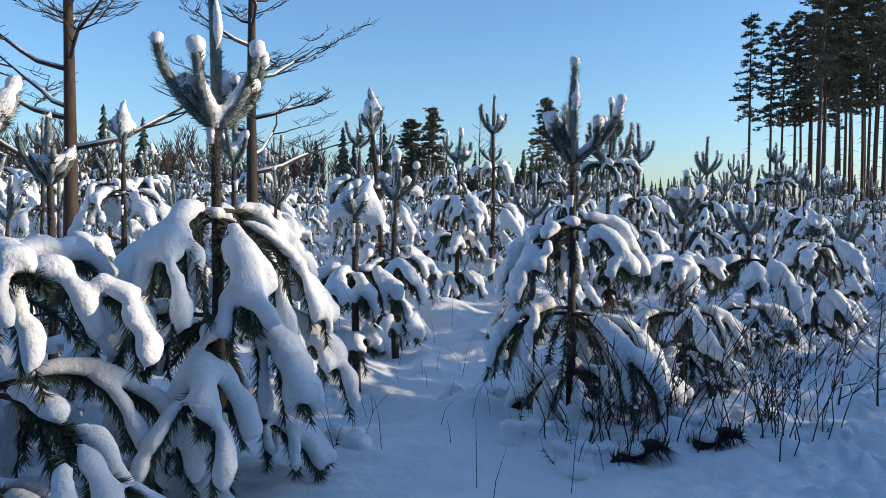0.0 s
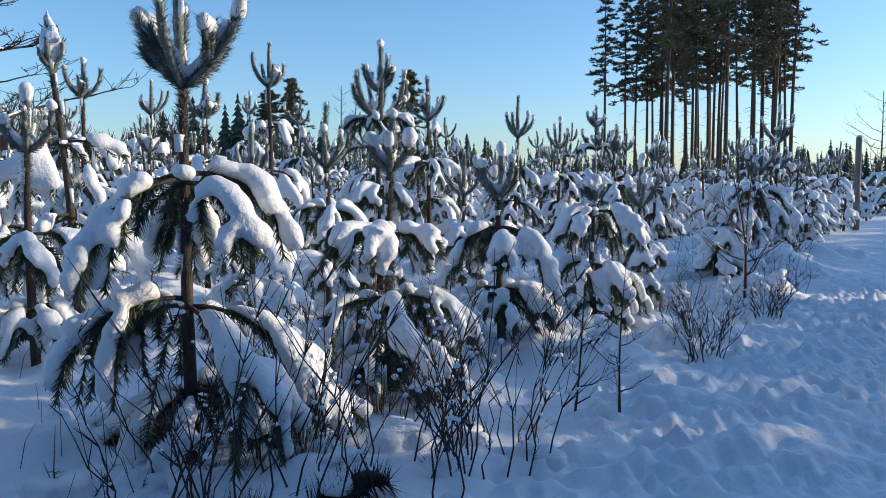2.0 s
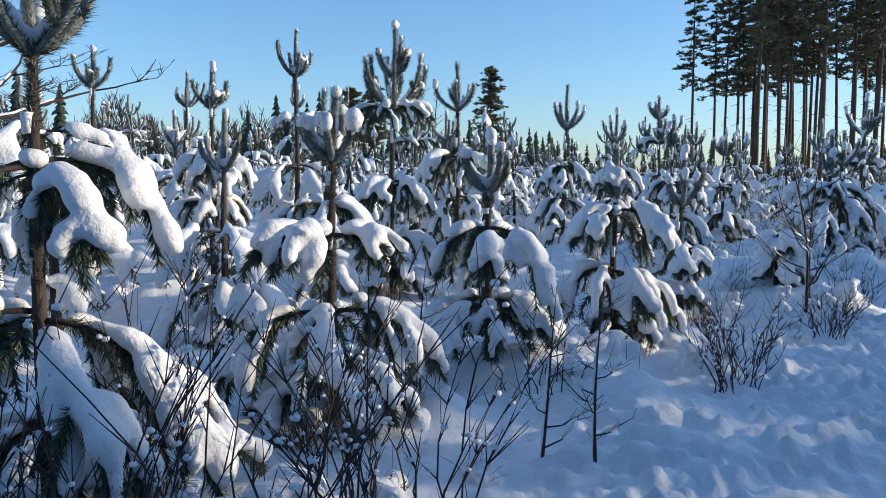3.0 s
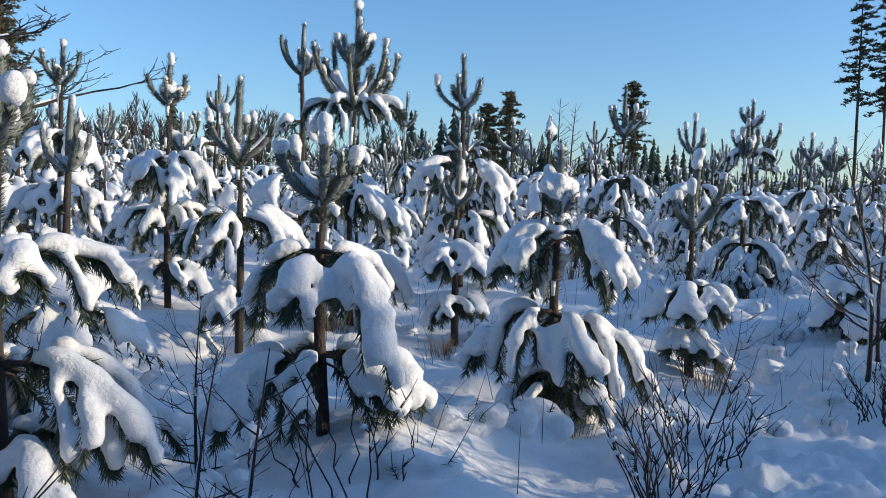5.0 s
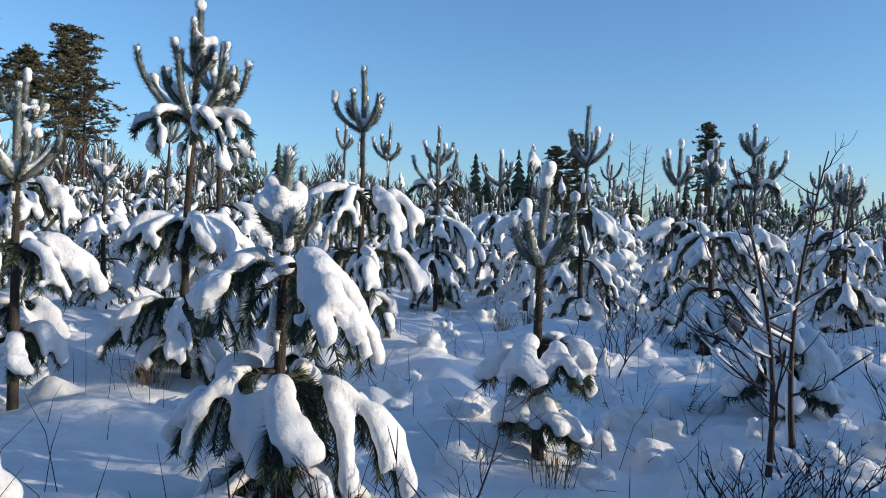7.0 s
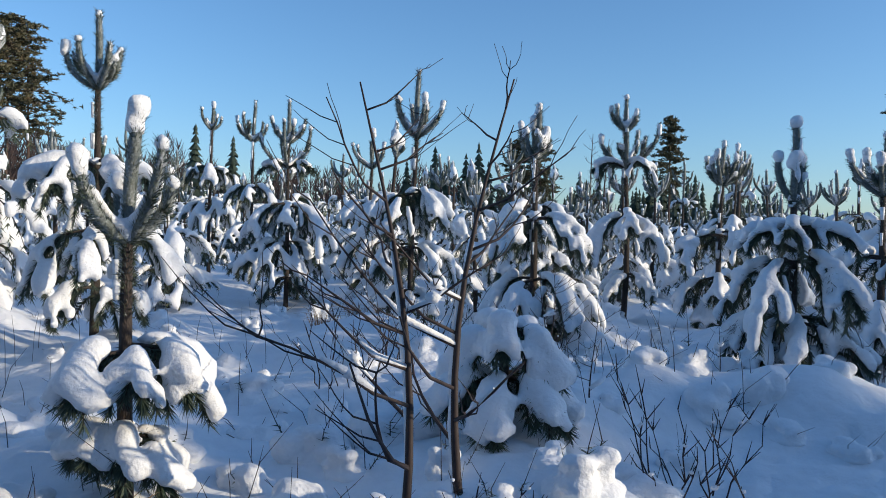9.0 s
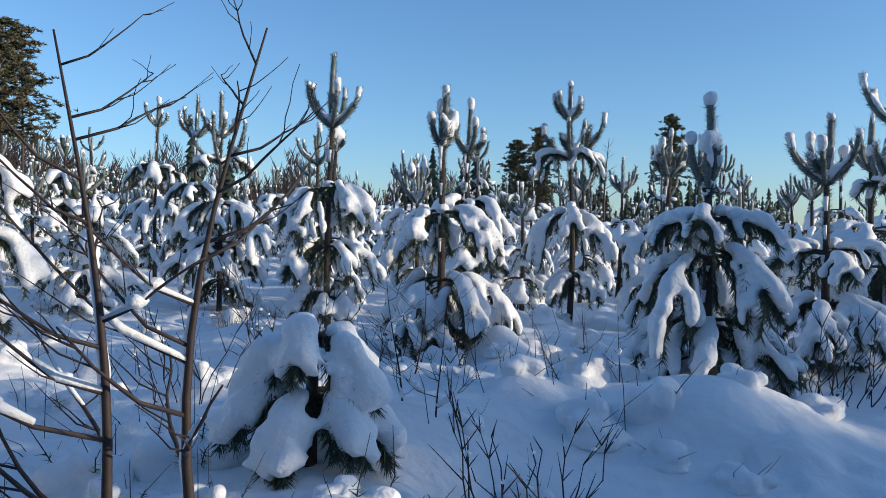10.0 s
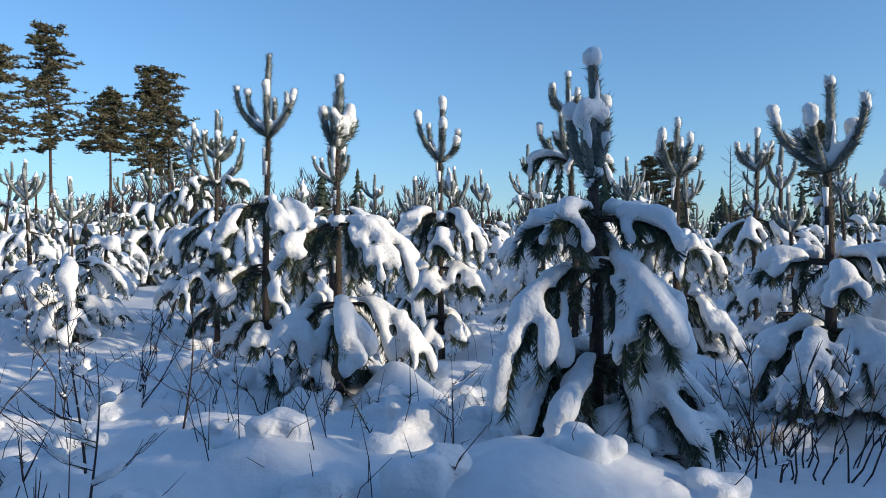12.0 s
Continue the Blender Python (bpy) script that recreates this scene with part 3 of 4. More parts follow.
def far_pine(buf, x, y, z, h, rng):
    """A small far pine: stem, candles and a few laden boughs."""
    tube(buf, [(x, y, z), (x, y, z + h * 0.8)], [0.035, 0.02], 4, 0)
    for k in range(4):
        a, tl = rng.uniform(0, 6.28), rng.uniform(0.1, 0.6)
        ln = h * rng.uniform(0.08, 0.17)
        b = np.array([x, y, z + h * 0.76])
        e = b + np.array([math.cos(a) * math.sin(tl), math.sin(a) * math.sin(tl), math.cos(tl)]) * ln
        tube(buf, [b, e], [0.045, 0.045], 4, 1 if k % 2 else 2)
        tube(buf, [e, e + np.array([0, 0, 0.06])], [0.05, 0.03], 4, 3)
    for lvl in (0.62, 0.4, 0.2):
        n = 5
        y0 = rng.uniform(0, 6.28)
        for k in range(n):
            L = h * 0.36 * (1.25 - lvl) * rng.uniform(0.8, 1.2)
            p = arc((x, y, z + h * lvl), y0 + k * 6.28 / n, L, 0.3, 0.9, 3, 2.0)
            tube(buf, p - np.array([0, 0, 0.06]), [0.05, 0.12, 0.05], 3, 1)
            tube(buf, p + np.array([0, 0, 0.05]), np.array([0.06, 0.12, 0.06]) * rng.uniform(0.7, 1.2), 4, 3)


belt = Buf()
moulds = []
for k in range(7):
    mb = Buf()
    far_pine(mb, 0, 0, 0, 1.0 + 1.2 * rngf.rand() + 0.5, rngf)
    moulds.append((np.concatenate(mb.v), np.array([list(f) + [-1] * (5 - len(f)) for f in mb.f]), mb.m))
count = 0
for tries in range(20000):
    if count >= 760:
        break
    yaw = radians(rngf.uniform(-42, 62))
    r = 16 + 62 * rngf.rand() ** 0.7
    x, y = 4 - math.sin(yaw) * r, 4 + math.cos(yaw) * r
    inside = y - x > 2.8 and y - x < 30 and -16 < x < 26 and y < 36
    if inside or y - x < -4 - 0.1 * r:
        continue
    if math.hypot(x - 14.5, y - 18.5) < 2.5:
        continue
    v, f, m = moulds[rngf.randint(0, 7)]
    a, sc = rngf.uniform(0, 6.28), rngf.uniform(0.85, 1.25)
    w = np.stack([v[:, 0] * math.cos(a) - v[:, 1] * math.sin(a), v[:, 0] * math.sin(a) + v[:, 1] * math.cos(a), v[:, 2]], 1) * sc
    belt.v.append(w + np.array([x, y, float(ground(x, y)) - 0.05]))
    shifted = np.where(f >= 0, f + belt.n, -1).tolist()
    belt.f.extend([tuple(i for i in q if i >= 0) for q in shifted])
    belt.m.extend(m)
    belt.n += len(v)
    count += 1
tagged(new("pine_plantation", belt.mesh("pine_plantation", [BARK, NEEDLE, FROST, SNOW])),
       "many snow-covered young pines across the far plantation", "pine trees", kind="stuff")


# ---- tall trees ----
def tall_pine(x, y, h, bare, spread, seed, lean=0.0, thick=0.16, dense=1.0, tuft=1.0):
    """A tall forest pine: long bare trunk, dead stubs, layered crown of needle tufts."""
    rng = np.random.RandomState(seed)
    z = float(ground(x, y))
    root = new("tall_pine")
    root.location = (x, y, z)
    s = np.linspace(0, 1, 9)
    ang = rng.uniform(0, 6.28)
    path = np.stack([math.cos(ang) * lean * h * s + 0.1 * np.sin(s * 5), math.sin(ang) * lean * h * s, s * h - 0.3], 1)
    wood = Buf()
    tube(wood, path, thick * (1 - 0.82 * s ** 1.3), 8, 0)
    crown = Buf()
    for k in range(int(10 * dense)):
        f = rng.uniform(bare * 0.35, bare)
        b = np.array([np.interp(f, s, path[:, i]) for i in range(3)])
        tube(wood, arc(b, rng.uniform(0, 6.28), rng.uniform(0.3, 1.1), -0.1, 0.15, 4), [0.025, 0.02, 0.012, 0.006], 4, 0)
    nb = int(40 * dense)
    for k in range(nb):
        f = bare + (0.99 - bare) * (k + rng.uniform(0, 1)) / nb
        b = np.array([np.interp(f, s, path[:, i]) for i in range(3)])
        q = (f - bare) / (1 - bare)
        L = spread * (1.2 - 0.9 * q ** 1.6) * (0.6 + 0.4 * min(q * 5, 1)) * rng.uniform(0.35, 1.25)
        p = arc(b, rng.uniform(0, 6.28), L, rng.uniform(-0.1, 0.3), rng.uniform(0, 0.3), 6, 1.6)
        tube(wood, p, np.linspace(0.04, 0.01, 6), 4, 0)
        for j in range(1, 6):
            for c in range(2):
                cen = p[j] + rng.normal(0, 0.15, 3) * np.array([1.4, 1.4, 0.4])
                n = 13
                d = rng.normal(0, 1, (n, 3)) * np.array([1, 1, 0.45]) + np.array([0, 0, 0.25])
                d /= np.linalg.norm(d, axis=1)[:, None]
                side = np.cross(d, rng.normal(0, 1, (n, 3)))
                side /= np.linalg.norm(side, axis=1)[:, None] + 1e-9
                ln = rng.uniform(0.2, 0.4, (n, 1)) * tuft
                v = np.stack([cen - side * 0.06 * tuft, cen + side * 0.06 * tuft, cen + d * ln], 1).reshape(-1, 3)
                crown.add(v, [(3 * i, 3 * i + 1, 3 * i + 2) for i in range(n)], 0)
    part("trunk", wood.mesh("trunk", [PINE_BARK]), root, "straight orange-brown trunk with dead stubs")
    part("crown", crown.mesh("crown", [CROWN], False), root, "dark layered needle crown")
    return tagged(root, "tall mature pine with bare trunk and high dark crown", "pine tree", "tall pines at the edge of the field")


def from_eye(ex, ey, yaw, r):
    return ex - math.sin(radians(yaw)) * r, ey + math.cos(radians(yaw)) * r


# the grove ahead to the side of the track
rngg = np.random.RandomState(21)
grove_forms = [tall_pine(0, 0, 21, 0.5, 2.0, 300, 0.01), tall_pine(0, 0, 23, 0.55, 2.3, 301, 0.02), tall_pine(0, 0, 20, 0.5, 1.7, 302, 0.0),
               tall_pine(0, 0, 22, 0.48, 2.5, 303, 0.03)]
grove = [(-20.8, 82, 21.5, 0), (-22.2, 88, 21.5, 2), (-22.9, 86, 21.0, 0), (-23.7, 84, 21.5, 2)]
for k in range(30):
    grove.append((rngg.uniform(-33.5, -23.6), rngg.uniform(60, 95), rngg.uniform(20, 24), rngg.randint(0, 4)))
first = [True] * 4
for yaw, r, h, k in grove:
    x, y = from_eye(1.2, 1.2, yaw, r)
    sc = h / (21, 23, 20, 22)[k]
    m = pose(x, y, float(ground(x, y)) - 0.1, 0, 0, rngg.uniform(0, 360)) @ Matrix.Diagonal((sc, sc, sc, 1))
    if first[k]:
        grove_forms[k].matrix_basis = m
        first[k] = False
    else:
        copy_thing(grove_forms[k], m @ Matrix.Diagonal([1 / s for s in grove_forms[k].scale] + [1]))

# scattered tall pines beyond the field
def far_tree(ex, ey, yaw, r, top_deg, eye, bare, spread, seed, thick=0.14):
    x, y = from_eye(ex, ey, yaw, r)
    h = eye + r * math.tan(radians(top_deg)) - float(ground(x, y))
    return tall_pine(x, y, h, bare, spread * 1.35, seed, 0.015, thick, 2.4, 1.1)


far_tree(4.45, 4.2, -5.1, 95, 8.8, 1.3, 0.42, 1.7, 410)
far_tree(4.45, 4.2, 3.6, 90, 8.1, 1.3, 0.35, 1.7, 411)
far_tree(4.45, 4.2, 5.2, 92, 7.2, 1.3, 0.35, 2.0, 412)
far_tree(9.0, 9.3, 49.9, 70, 16.0, 1.1, 0.42, 2.6, 413)
far_tree(9.0, 9.3, 46.4, 72, 12.0, 1.1, 0.6, 2.6, 414)
far_tree(9.0, 9.3, 43.9, 75, 13.9, 1.1, 0.4, 2.6, 415)
far_tree(9.0, 9.3, 42.6, 76, 13.6, 1.1, 0.4, 2.8, 416)
far_tree(9.0, 9.3, 53.2, 66, 14.5, 1.1, 0.5, 2.8, 417)


def bare_tree(x, y, h, seed, thick, name, label, spread=0.35, snowy=False, levels=3, mat=None, twigs=9, rise=0.6, fork=0.22):
    """A leafless tree: trunk, limbs, branches and fine twigs, each thinner than the last."""
    rng = np.random.RandomState(seed)
    root = new(name)
    z = float(ground(x, y))
    root.location = (x, y, z)
    wood, snow = Buf(), Buf()
    s = np.linspace(0, 1, 10)
    wig = rng.uniform(-1, 1, 4) * (1 if thick > 0.05 else 3.0)
    path = np.stack([0.03 * h * wig[0] * np.sin(s * 3 + wig[1]), 0.03 * h * wig[2] * np.sin(s * 3 + wig[3]), s * h - 0.1], 1)
    tube(wood, path, thick * (1 - 0.85 * s ** 0.8), 8, 0)
    if snowy and thick < 0.05:
        for k in range(7):
            i = rng.randint(0, 5)
            tube(snow, path[i:i + 3] + np.array([-0.6 * thick, 0.5 * thick, 0.0]), np.array([0.3, 0.75, 0.3]) * thick * rng.uniform(0.8, 1.3), 6, 0)

    def grow(b, yaw, L, level, th):
        n = 6
        ss = np.linspace(0, 1, n)
        kink = np.cumsum(rng.normal(0, 0.16, n))
        p = np.stack([b[0] + np.cumsum(np.cos(yaw + kink)) * L / n, b[1] + np.cumsum(np.sin(yaw + kink)) * L / n,
                      b[2] + L * (rise * ss + 0.25 * ss ** 2 * rng.uniform(-0.6, 1.0))], 1)
        p[0] = b
        tube(wood, p, np.maximum(np.linspace(th, th * 0.35, n), 0.0045 if thick > 0.05 else 0.0012), 5 if level < 2 else 3, 0)
        if snowy and level < 2:
            if thick > 0.05:
                tube(snow, p[:4] + np.array([0, 0, th * 0.8]), np.linspace(th, th * 0.5, 4) * rng.uniform(0.7, 1.0), 6, 0)
            else:
                if p[0][2] < 0.55 * h and rng.rand() < 0.7:
                    i = rng.randint(0, 3)
                    w = rng.uniform(0.008, 0.017)
                    tube(snow, p[i:i + 3] + np.array([0, 0, w * 0.7]), np.array([0.6, 1.0, 0.5]) * w, 7, 0)
                    if rng.rand() < 0.6:
                        blob(snow, p[i + 1] + np.array([0, 0, 0.014]), rng.uniform(0.016, 0.034), rng, 0.7)
        if level < levels:
            for k in range(rng.randint(3, 6) if thick > 0.05 or level < 2 else 2):
                i = rng.randint(1, n)
                grow(p[i], yaw + rng.choice([-1, 1]) * rng.uniform(0.4, 1.0), L * rng.uniform(0.35, 0.6), level + 1, th * 0.45)
    for k in range(twigs):
        f = fork + (0.95 - fork) * (k + rng.uniform(0, 1)) / twigs
        b = np.array([np.interp(f, s, path[:, i]) for i in range(3)])
        grow(b, rng.uniform(0, 6.28), h * spread * (1.15 - f * 0.8) * rng.uniform(0.7, 1.2), 1, thick * (0.3 if thick > 0.05 else 0.45) * (1.1 - f * 0.7))
    part("trunk", wood.mesh("trunk", [mat or BARK]), root, "dark bare stem with fine twigs")
    if snowy:
        tagged(part("snow_load", snow.mesh("snow_load", [SNOW]), root, "snow lying along the limbs"), kind="stuff")
    return tagged(root, label, "bare tree")


bare_tree(-2.87, 12.15, 8.5, 31, 0.115, "bare_tree", "leafless tree with dark trunk and snow on its limbs", 0.17, True, 4, BARK, 24, 0.4)
bare_tree(-5.05, 10.6, 8.5, 38, 0.13, "bare_tree", "leafless brown-barked tree with snowy spreading limbs", 0.24, True, 4, PINE_BARK, 18, 0.4)
bare_tree(*from_eye(4.45, 4.2, -0.1, 90), 12.0, 33, 0.17, "birch", "slim leafless birch standing beyond the plantation", 0.16, False, 2, GREY_TWIG, 22)
bare_tree(*from_eye(4.45, 4.2, -1.1, 90), 11.5, 34, 0.17, "birch", "slim leafless birch standing beyond the plantation", 0.16, False, 2, GREY_TWIG, 22)
bare_tree(*from_eye(1.2, 1.2, -38.2, 60), 7.5, 35, 0.10, "birch", "small leafless birch beside the open field", 0.3, False, 2, GREY_TWIG, 16)


# ---- far woods ----
def spruce(buf, x, y, z, h, rng):
    tube(buf, [(x, y, z), (x, y, z + h)], [0.12, 0.02], 4, 0)
    n = 17
    for k in range(n):
        f = (k + rng.uniform(0.2, 0.8)) / n
        r = (h * 0.23 * (1 - f) + 0.14) * rng.uniform(0.85, 1.15)
        m = 7
        for j in range(m):
            a = 6.28 * j / m + rng.uniform(-0.3, 0.3)
            rr = r * rng.uniform(0.75, 1.2)
            zc = z + h * (0.08 + 0.92 * f) + rng.uniform(-0.2, 0.2) * h / n
            w = 0.42 * rr + 0.05
            t = np.array([math.cos(a), math.sin(a), 0])
            q = np.array([-t[1], t[0], 0])
            c = np.array([x, y, zc])
            buf.add([c + [0, 0, h / n * 0.9], c + t * rr * 0.6 + q * w - [0, 0, rr * 0.25], c + t * rr - [0, 0, rr * 0.5], c + t * rr * 0.6 - q * w - [0, 0, rr * 0.25]],
                    [(0, 1, 2), (0, 2, 3)], 1)


woods = Buf()
rngw = np.random.RandomState(8)
for k in range(360):
    yaw = rngw.uniform(-12, 7) if k < 140 else rngw.uniform(-46, -6)
    r = rngw.uniform(105, 150) if k < 140 else rngw.uniform(230, 330)
    h = rngw.uniform(4.5, 9.5) if k < 140 else rngw.uniform(8, 14)
    x, y = from_eye(4, 4, yaw, r)
    spruce(woods, x, y, float(ground(x, y)) - 0.3, h, rngw)
for yaw, h in [(7.3, 9.2), (6.6, 7.5), (8.2, 8), (9.6, 7), (12.4, 7), (27, 9), (24.5, 8), (5.0, 6.5), (10.4, 8.6)]:
    x, y = from_eye(4, 4, yaw, 80)
    spruce(woods, x, y, float(ground(x, y)) - 0.2, h, rngw)
tagged(new("spruce_woods", woods.mesh("spruce_woods", [PINE_BARK, FAR_GREEN], False)), "dark distant line of spruce woods", "woods", kind="stuff")

brush = Buf()
for k in range(640):
    yaw, r = rngw.uniform(4, 44), rngw.uniform(95, 140)
    x, y = from_eye(4, 4, yaw, r)
    z, h = float(ground(x, y)), rngw.uniform(4.8, 9.0) * (0.8 + 0.25 * math.sin(yaw * 0.7))
    tube(brush, [(x, y, z), (x + rngw.uniform(-.5, .5), y, z + h * 0.6), (x + rngw.uniform(-.8, .8), y, z + h)], [0.07, 0.045, 0.015], 3, 0)
    for j in range(24):
        f, a, L = rngw.uniform(0.2, 1), rngw.uniform(0, 6.28), rngw.uniform(0.5, 1.6)
        b = np.array([x, y, z + h * f])
        e = b + np.array([math.cos(a) * 0.5, math.sin(a) * 0.5, 0.9]) * L
        tube(brush, [b, (b + e) / 2 + [0, 0, -0.05], e], [0.06, 0.05, 0.025], 3, 0)
tagged(new("birch_woods", brush.mesh("birch_woods", [GREY_TWIG])), "brown leafless birch woods along the hill", "woods", kind="stuff")


# ---- unseen young spruces on the sunny side of the track, behind the walker, added for shade ----
hedge_rng = np.random.RandomState(3)
for k in range(100):
    b = Buf()
    a = -16 + (k // 2) * 1.3 + hedge_rng.uniform(-0.4, 0.4)
    dist = (10.5 if k % 2 else 12.3) + hedge_rng.uniform(-0.5, 0.5)
    x, y = a * 0.707 + dist * 0.707, a * 0.707 - dist * 0.707
    # height per stretch sets how far up the pines the shade reaches
    tall = hedge_rng.uniform(6.6, 7.5) if a < 16.5 else hedge_rng.uniform(5.9, 6.9) if a < 19 else hedge_rng.uniform(5.6, 6.7) if a < 24 else hedge_rng.uniform(4.9, 6.0) if a < 26 else hedge_rng.uniform(5.9, 6.8) if a < 28 else hedge_rng.uniform(5.9, 7.1) if a < 32 else hedge_rng.uniform(5.8, 7.4) if a < 36 else hedge_rng.uniform(5.4, 7.2)
    ob = new("shade_spruce")
    ob.location = (x, y, float(ground(x, y)))
    spruce(b, 0, 0, -0.1, tall, hedge_rng)
    part("crown", b.mesh("crown", [PINE_BARK, FAR_GREEN], False), ob, "dense dark spruce boughs")
    tagged(ob, "dense unseen young spruce added along the track to cast shade", "spruce tree", "young spruces along the track")


# unseen dark spruces added to close the place behind the walker and block skylight
back = Buf()
for k in range(150):
    x, y = hedge_rng.uniform(-45, 22), hedge_rng.uniform(-34, -9)
    if x - y < 34:
        spruce(back, x, y, float(ground(x, y)) - 0.2, hedge_rng.uniform(10, 15), hedge_rng)
tagged(new("sky_blocking_forest", back.mesh("sky_blocking_forest", [PINE_BARK, FAR_GREEN], False)), "dark unseen spruce forest added behind the track to block skylight", "woods", kind="stuff")


# ---- shrubs, saplings, stalks ----
def shrub(x, y, h, stems, spread, seed, name="shrub", label="leafless shrub of thin dark twigs in snow", snow_bits=10):
    rng = np.random.RandomState(seed)
    root = new(name)
    root.location = (x, y, float(ground(x, y)))
    wood, snow = Buf(), Buf()
    for k in range(stems):
        a, r = rng.uniform(0, 6.28), spread * math.sqrt(rng.rand())
        lean = rng.uniform(0.05, 0.7)
        H = h * rng.uniform(0.55, 1.1)
        s = np.linspace(0, 1, 6)
        bx, by = r * math.cos(a), r * math.sin(a)
        la = a + rng.normal(0, 0.7)
        p = np.stack([bx + np.cos(la) * lean * H * s ** 1.4 + rng.normal(0, 0.016, 6), by + np.sin(la) * lean * H * s ** 1.4 + rng.normal(0, 0.016, 6), H * s - 0.06], 1)
        tube(wood, p, np.linspace(0.0048, 0.0018, 6), 4, 0)
        for j in range(rng.randint(3, 9)):
            i = rng.randint(2, 6)
            L = H * rng.uniform(0.12, 0.32)
            d = np.array([math.cos(la + rng.normal(0, 1.2)) * 0.6, math.sin(la + rng.normal(0, 1.2)) * 0.6, 0.8])
            q = p[i] + np.outer(np.linspace(0, 1, 3), d * L)
            tube(wood, q, [0.0035, 0.0025, 0.0012], 3, 0)
            if rng.rand() < snow_bits / 60:
                blob(snow, q[1] + [0, 0, 0.004], rng.uniform(0.008, 0.017), rng, 0.7)
    tagged(part("brushwood", wood.mesh("brushwood", [TWIG]), root), kind="stuff")
    if snow.n:
        tagged(part("snow_load", snow.mesh("snow_load", [SNOW]), root, "small pats of snow caught in the twigs"), kind="stuff")
    return tagged(root, label, "shrub", "shrubs by the track")


shrub(1.25, 4.95, 0.85, 24, 0.5, 1, snow_bits=26)
shrub(1.85, 5.0, 0.85, 24, 0.48, 2, snow_bits=26)
shrub(2.35, 5.15, 0.75, 26, 0.3, 3, snow_bits=26)
shrub(0.85, 4.75, 0.6, 16, 0.35, 4)
shrub(4.62, 7.37, 0.55, 26, 0.14, 5, snow_bits=16)
shrub(4.85, 7.87, 0.5, 14, 0.2, 6)
shrub(6.5, 9.45, 0.3, 22, 0.16, 15, snow_bits=20)
shrub(5.6, 12.5, 0.6, 12, 0.26, 16, snow_bits=24)
shrub(6.1, 8.9, 0.36, 26, 0.16, 7)
shrub(7.4, 10.6, 0.55, 14, 0.25, 8)
shrub(6.3, 13.05, 0.45, 13, 0.35, 9)
shrub(3.2, 7.0, 0.5, 10, 0.3, 10)
shrub(9.0, 13.2, 0.55, 26, 0.35, 13)
shrub(5.4, 11.7, 0.6, 8, 0.2, 14)


def sapling(x, y, h, seed, lean_x, lean_y, thick=0.016, spread=0.45, twigs=9, snowy=True, fork=0.15):
    ob = bare_tree(x, y, h, seed, thick, "sapling", "bare deciduous sapling with dark stem and patches of snow", spread, snowy, 2, TWIG, twigs, 0.62, fork)
    ob.rotation_euler = (-lean_y, lean_x, 0)
    ob["group"] = "bare saplings"
    return ob


sapling(3.3, 5.86, 0.95, 51, 0.02, 0.0, 0.011, 0.26, 12)
sapling(6.5, 10.0, 1.75, 52, 0.06, 0.0, 0.021, 0.36, 13)
sapling(6.24, 9.68, 1.8, 53, -0.08, 0.05, 0.021, 0.34, 13)
sapling(3.05, 6.0, 0.95, 54, 0.1, 0.0, 0.011, 0.3, 9)
sapling(6.6, 12.0, 0.8, 55, 0.0, 0.0, 0.006, 0.3, 9, False)
sapling(5.0, 8.4, 0.8, 56, 0.1, 0.0, 0.008, 0.3, 9, False)
sapling(6.65, 11.38, 0.75, 57, 0.03, 0.02, 0.007, 0.36, 8)
sapling(2.49, 7.2, 0.95, 58, 0.06, -0.05, 0.011, 0.4, 8)
sapling(1.95, 6.9, 0.8, 59, -0.1, 0.0, 0.009, 0.4, 7)
sapling(7.7, 12.4, 0.5, 60, 0.05, 0.0, 0.005, 0.3, 6)
sapling(6.94, 11.2, 0.6, 61, -0.05, 0.0, 0.006, 0.34, 7)


def snow_clump(seed, tall):
    """A low plant buried under lumps of snow, with some dark twigs and needles showing."""
    rng = np.random.RandomState(seed)
    root = new("snow_clump")
    core, snow = Buf(), Buf()
    for k in range(rng.randint(3, 7)):
        a, r = rng.uniform(0, 6.28), rng.uniform(0.05, 0.26)
        h = tall * rng.uniform(0.5, 1.5)
        p = np.array([[0.4 * r * math.cos(a), 0.4 * r * math.sin(a), -0.05], [r * math.cos(a), r * math.sin(a), h * 0.6], [1.5 * r * math.cos(a + 0.3), 1.5 * r * math.sin(a + 0.3), h * 1.25]])
        tube(core, p, [0.0038, 0.0027, 0.0012], 4, 0)
        if seed % 2:
            needles(core, p[:2], 30, 0.05, rng, 0.007, 0.9, 1, 0.2, 0.5)
    for k in range(rng.randint(4, 7)):
        a, d = rng.uniform(0, 6.28), rng.uniform(0.02, 0.2)
        r = rng.uniform(0.055, 0.115)
        z = max(tall * rng.uniform(0.1, 0.85) * (1 - 2.2 * d), 0.0)
        blob(snow, (d * math.cos(a), d * math.sin(a), z), r, rng, 0.85)
        if z > 0.08:
            blob(snow, (d * 1.1 * math.cos(a), d * 1.1 * math.sin(a), z * 0.45), r * 0.8, rng, 1.1)
    blob(snow, (0, 0, -0.04), 0.21, rng, 0.5)
    tagged(part("brushwood", core.mesh("brushwood", [TWIG, NEEDLE]), root), kind="stuff")
    part("snow_load", melted(snow, "snow_load", 0.024, [SNOW], 4), root, "rounded lump of snow")
    return tagged(root, "low plant buried under rounded lumps of snow", "snowy plant", "snow-buried plants in the field")


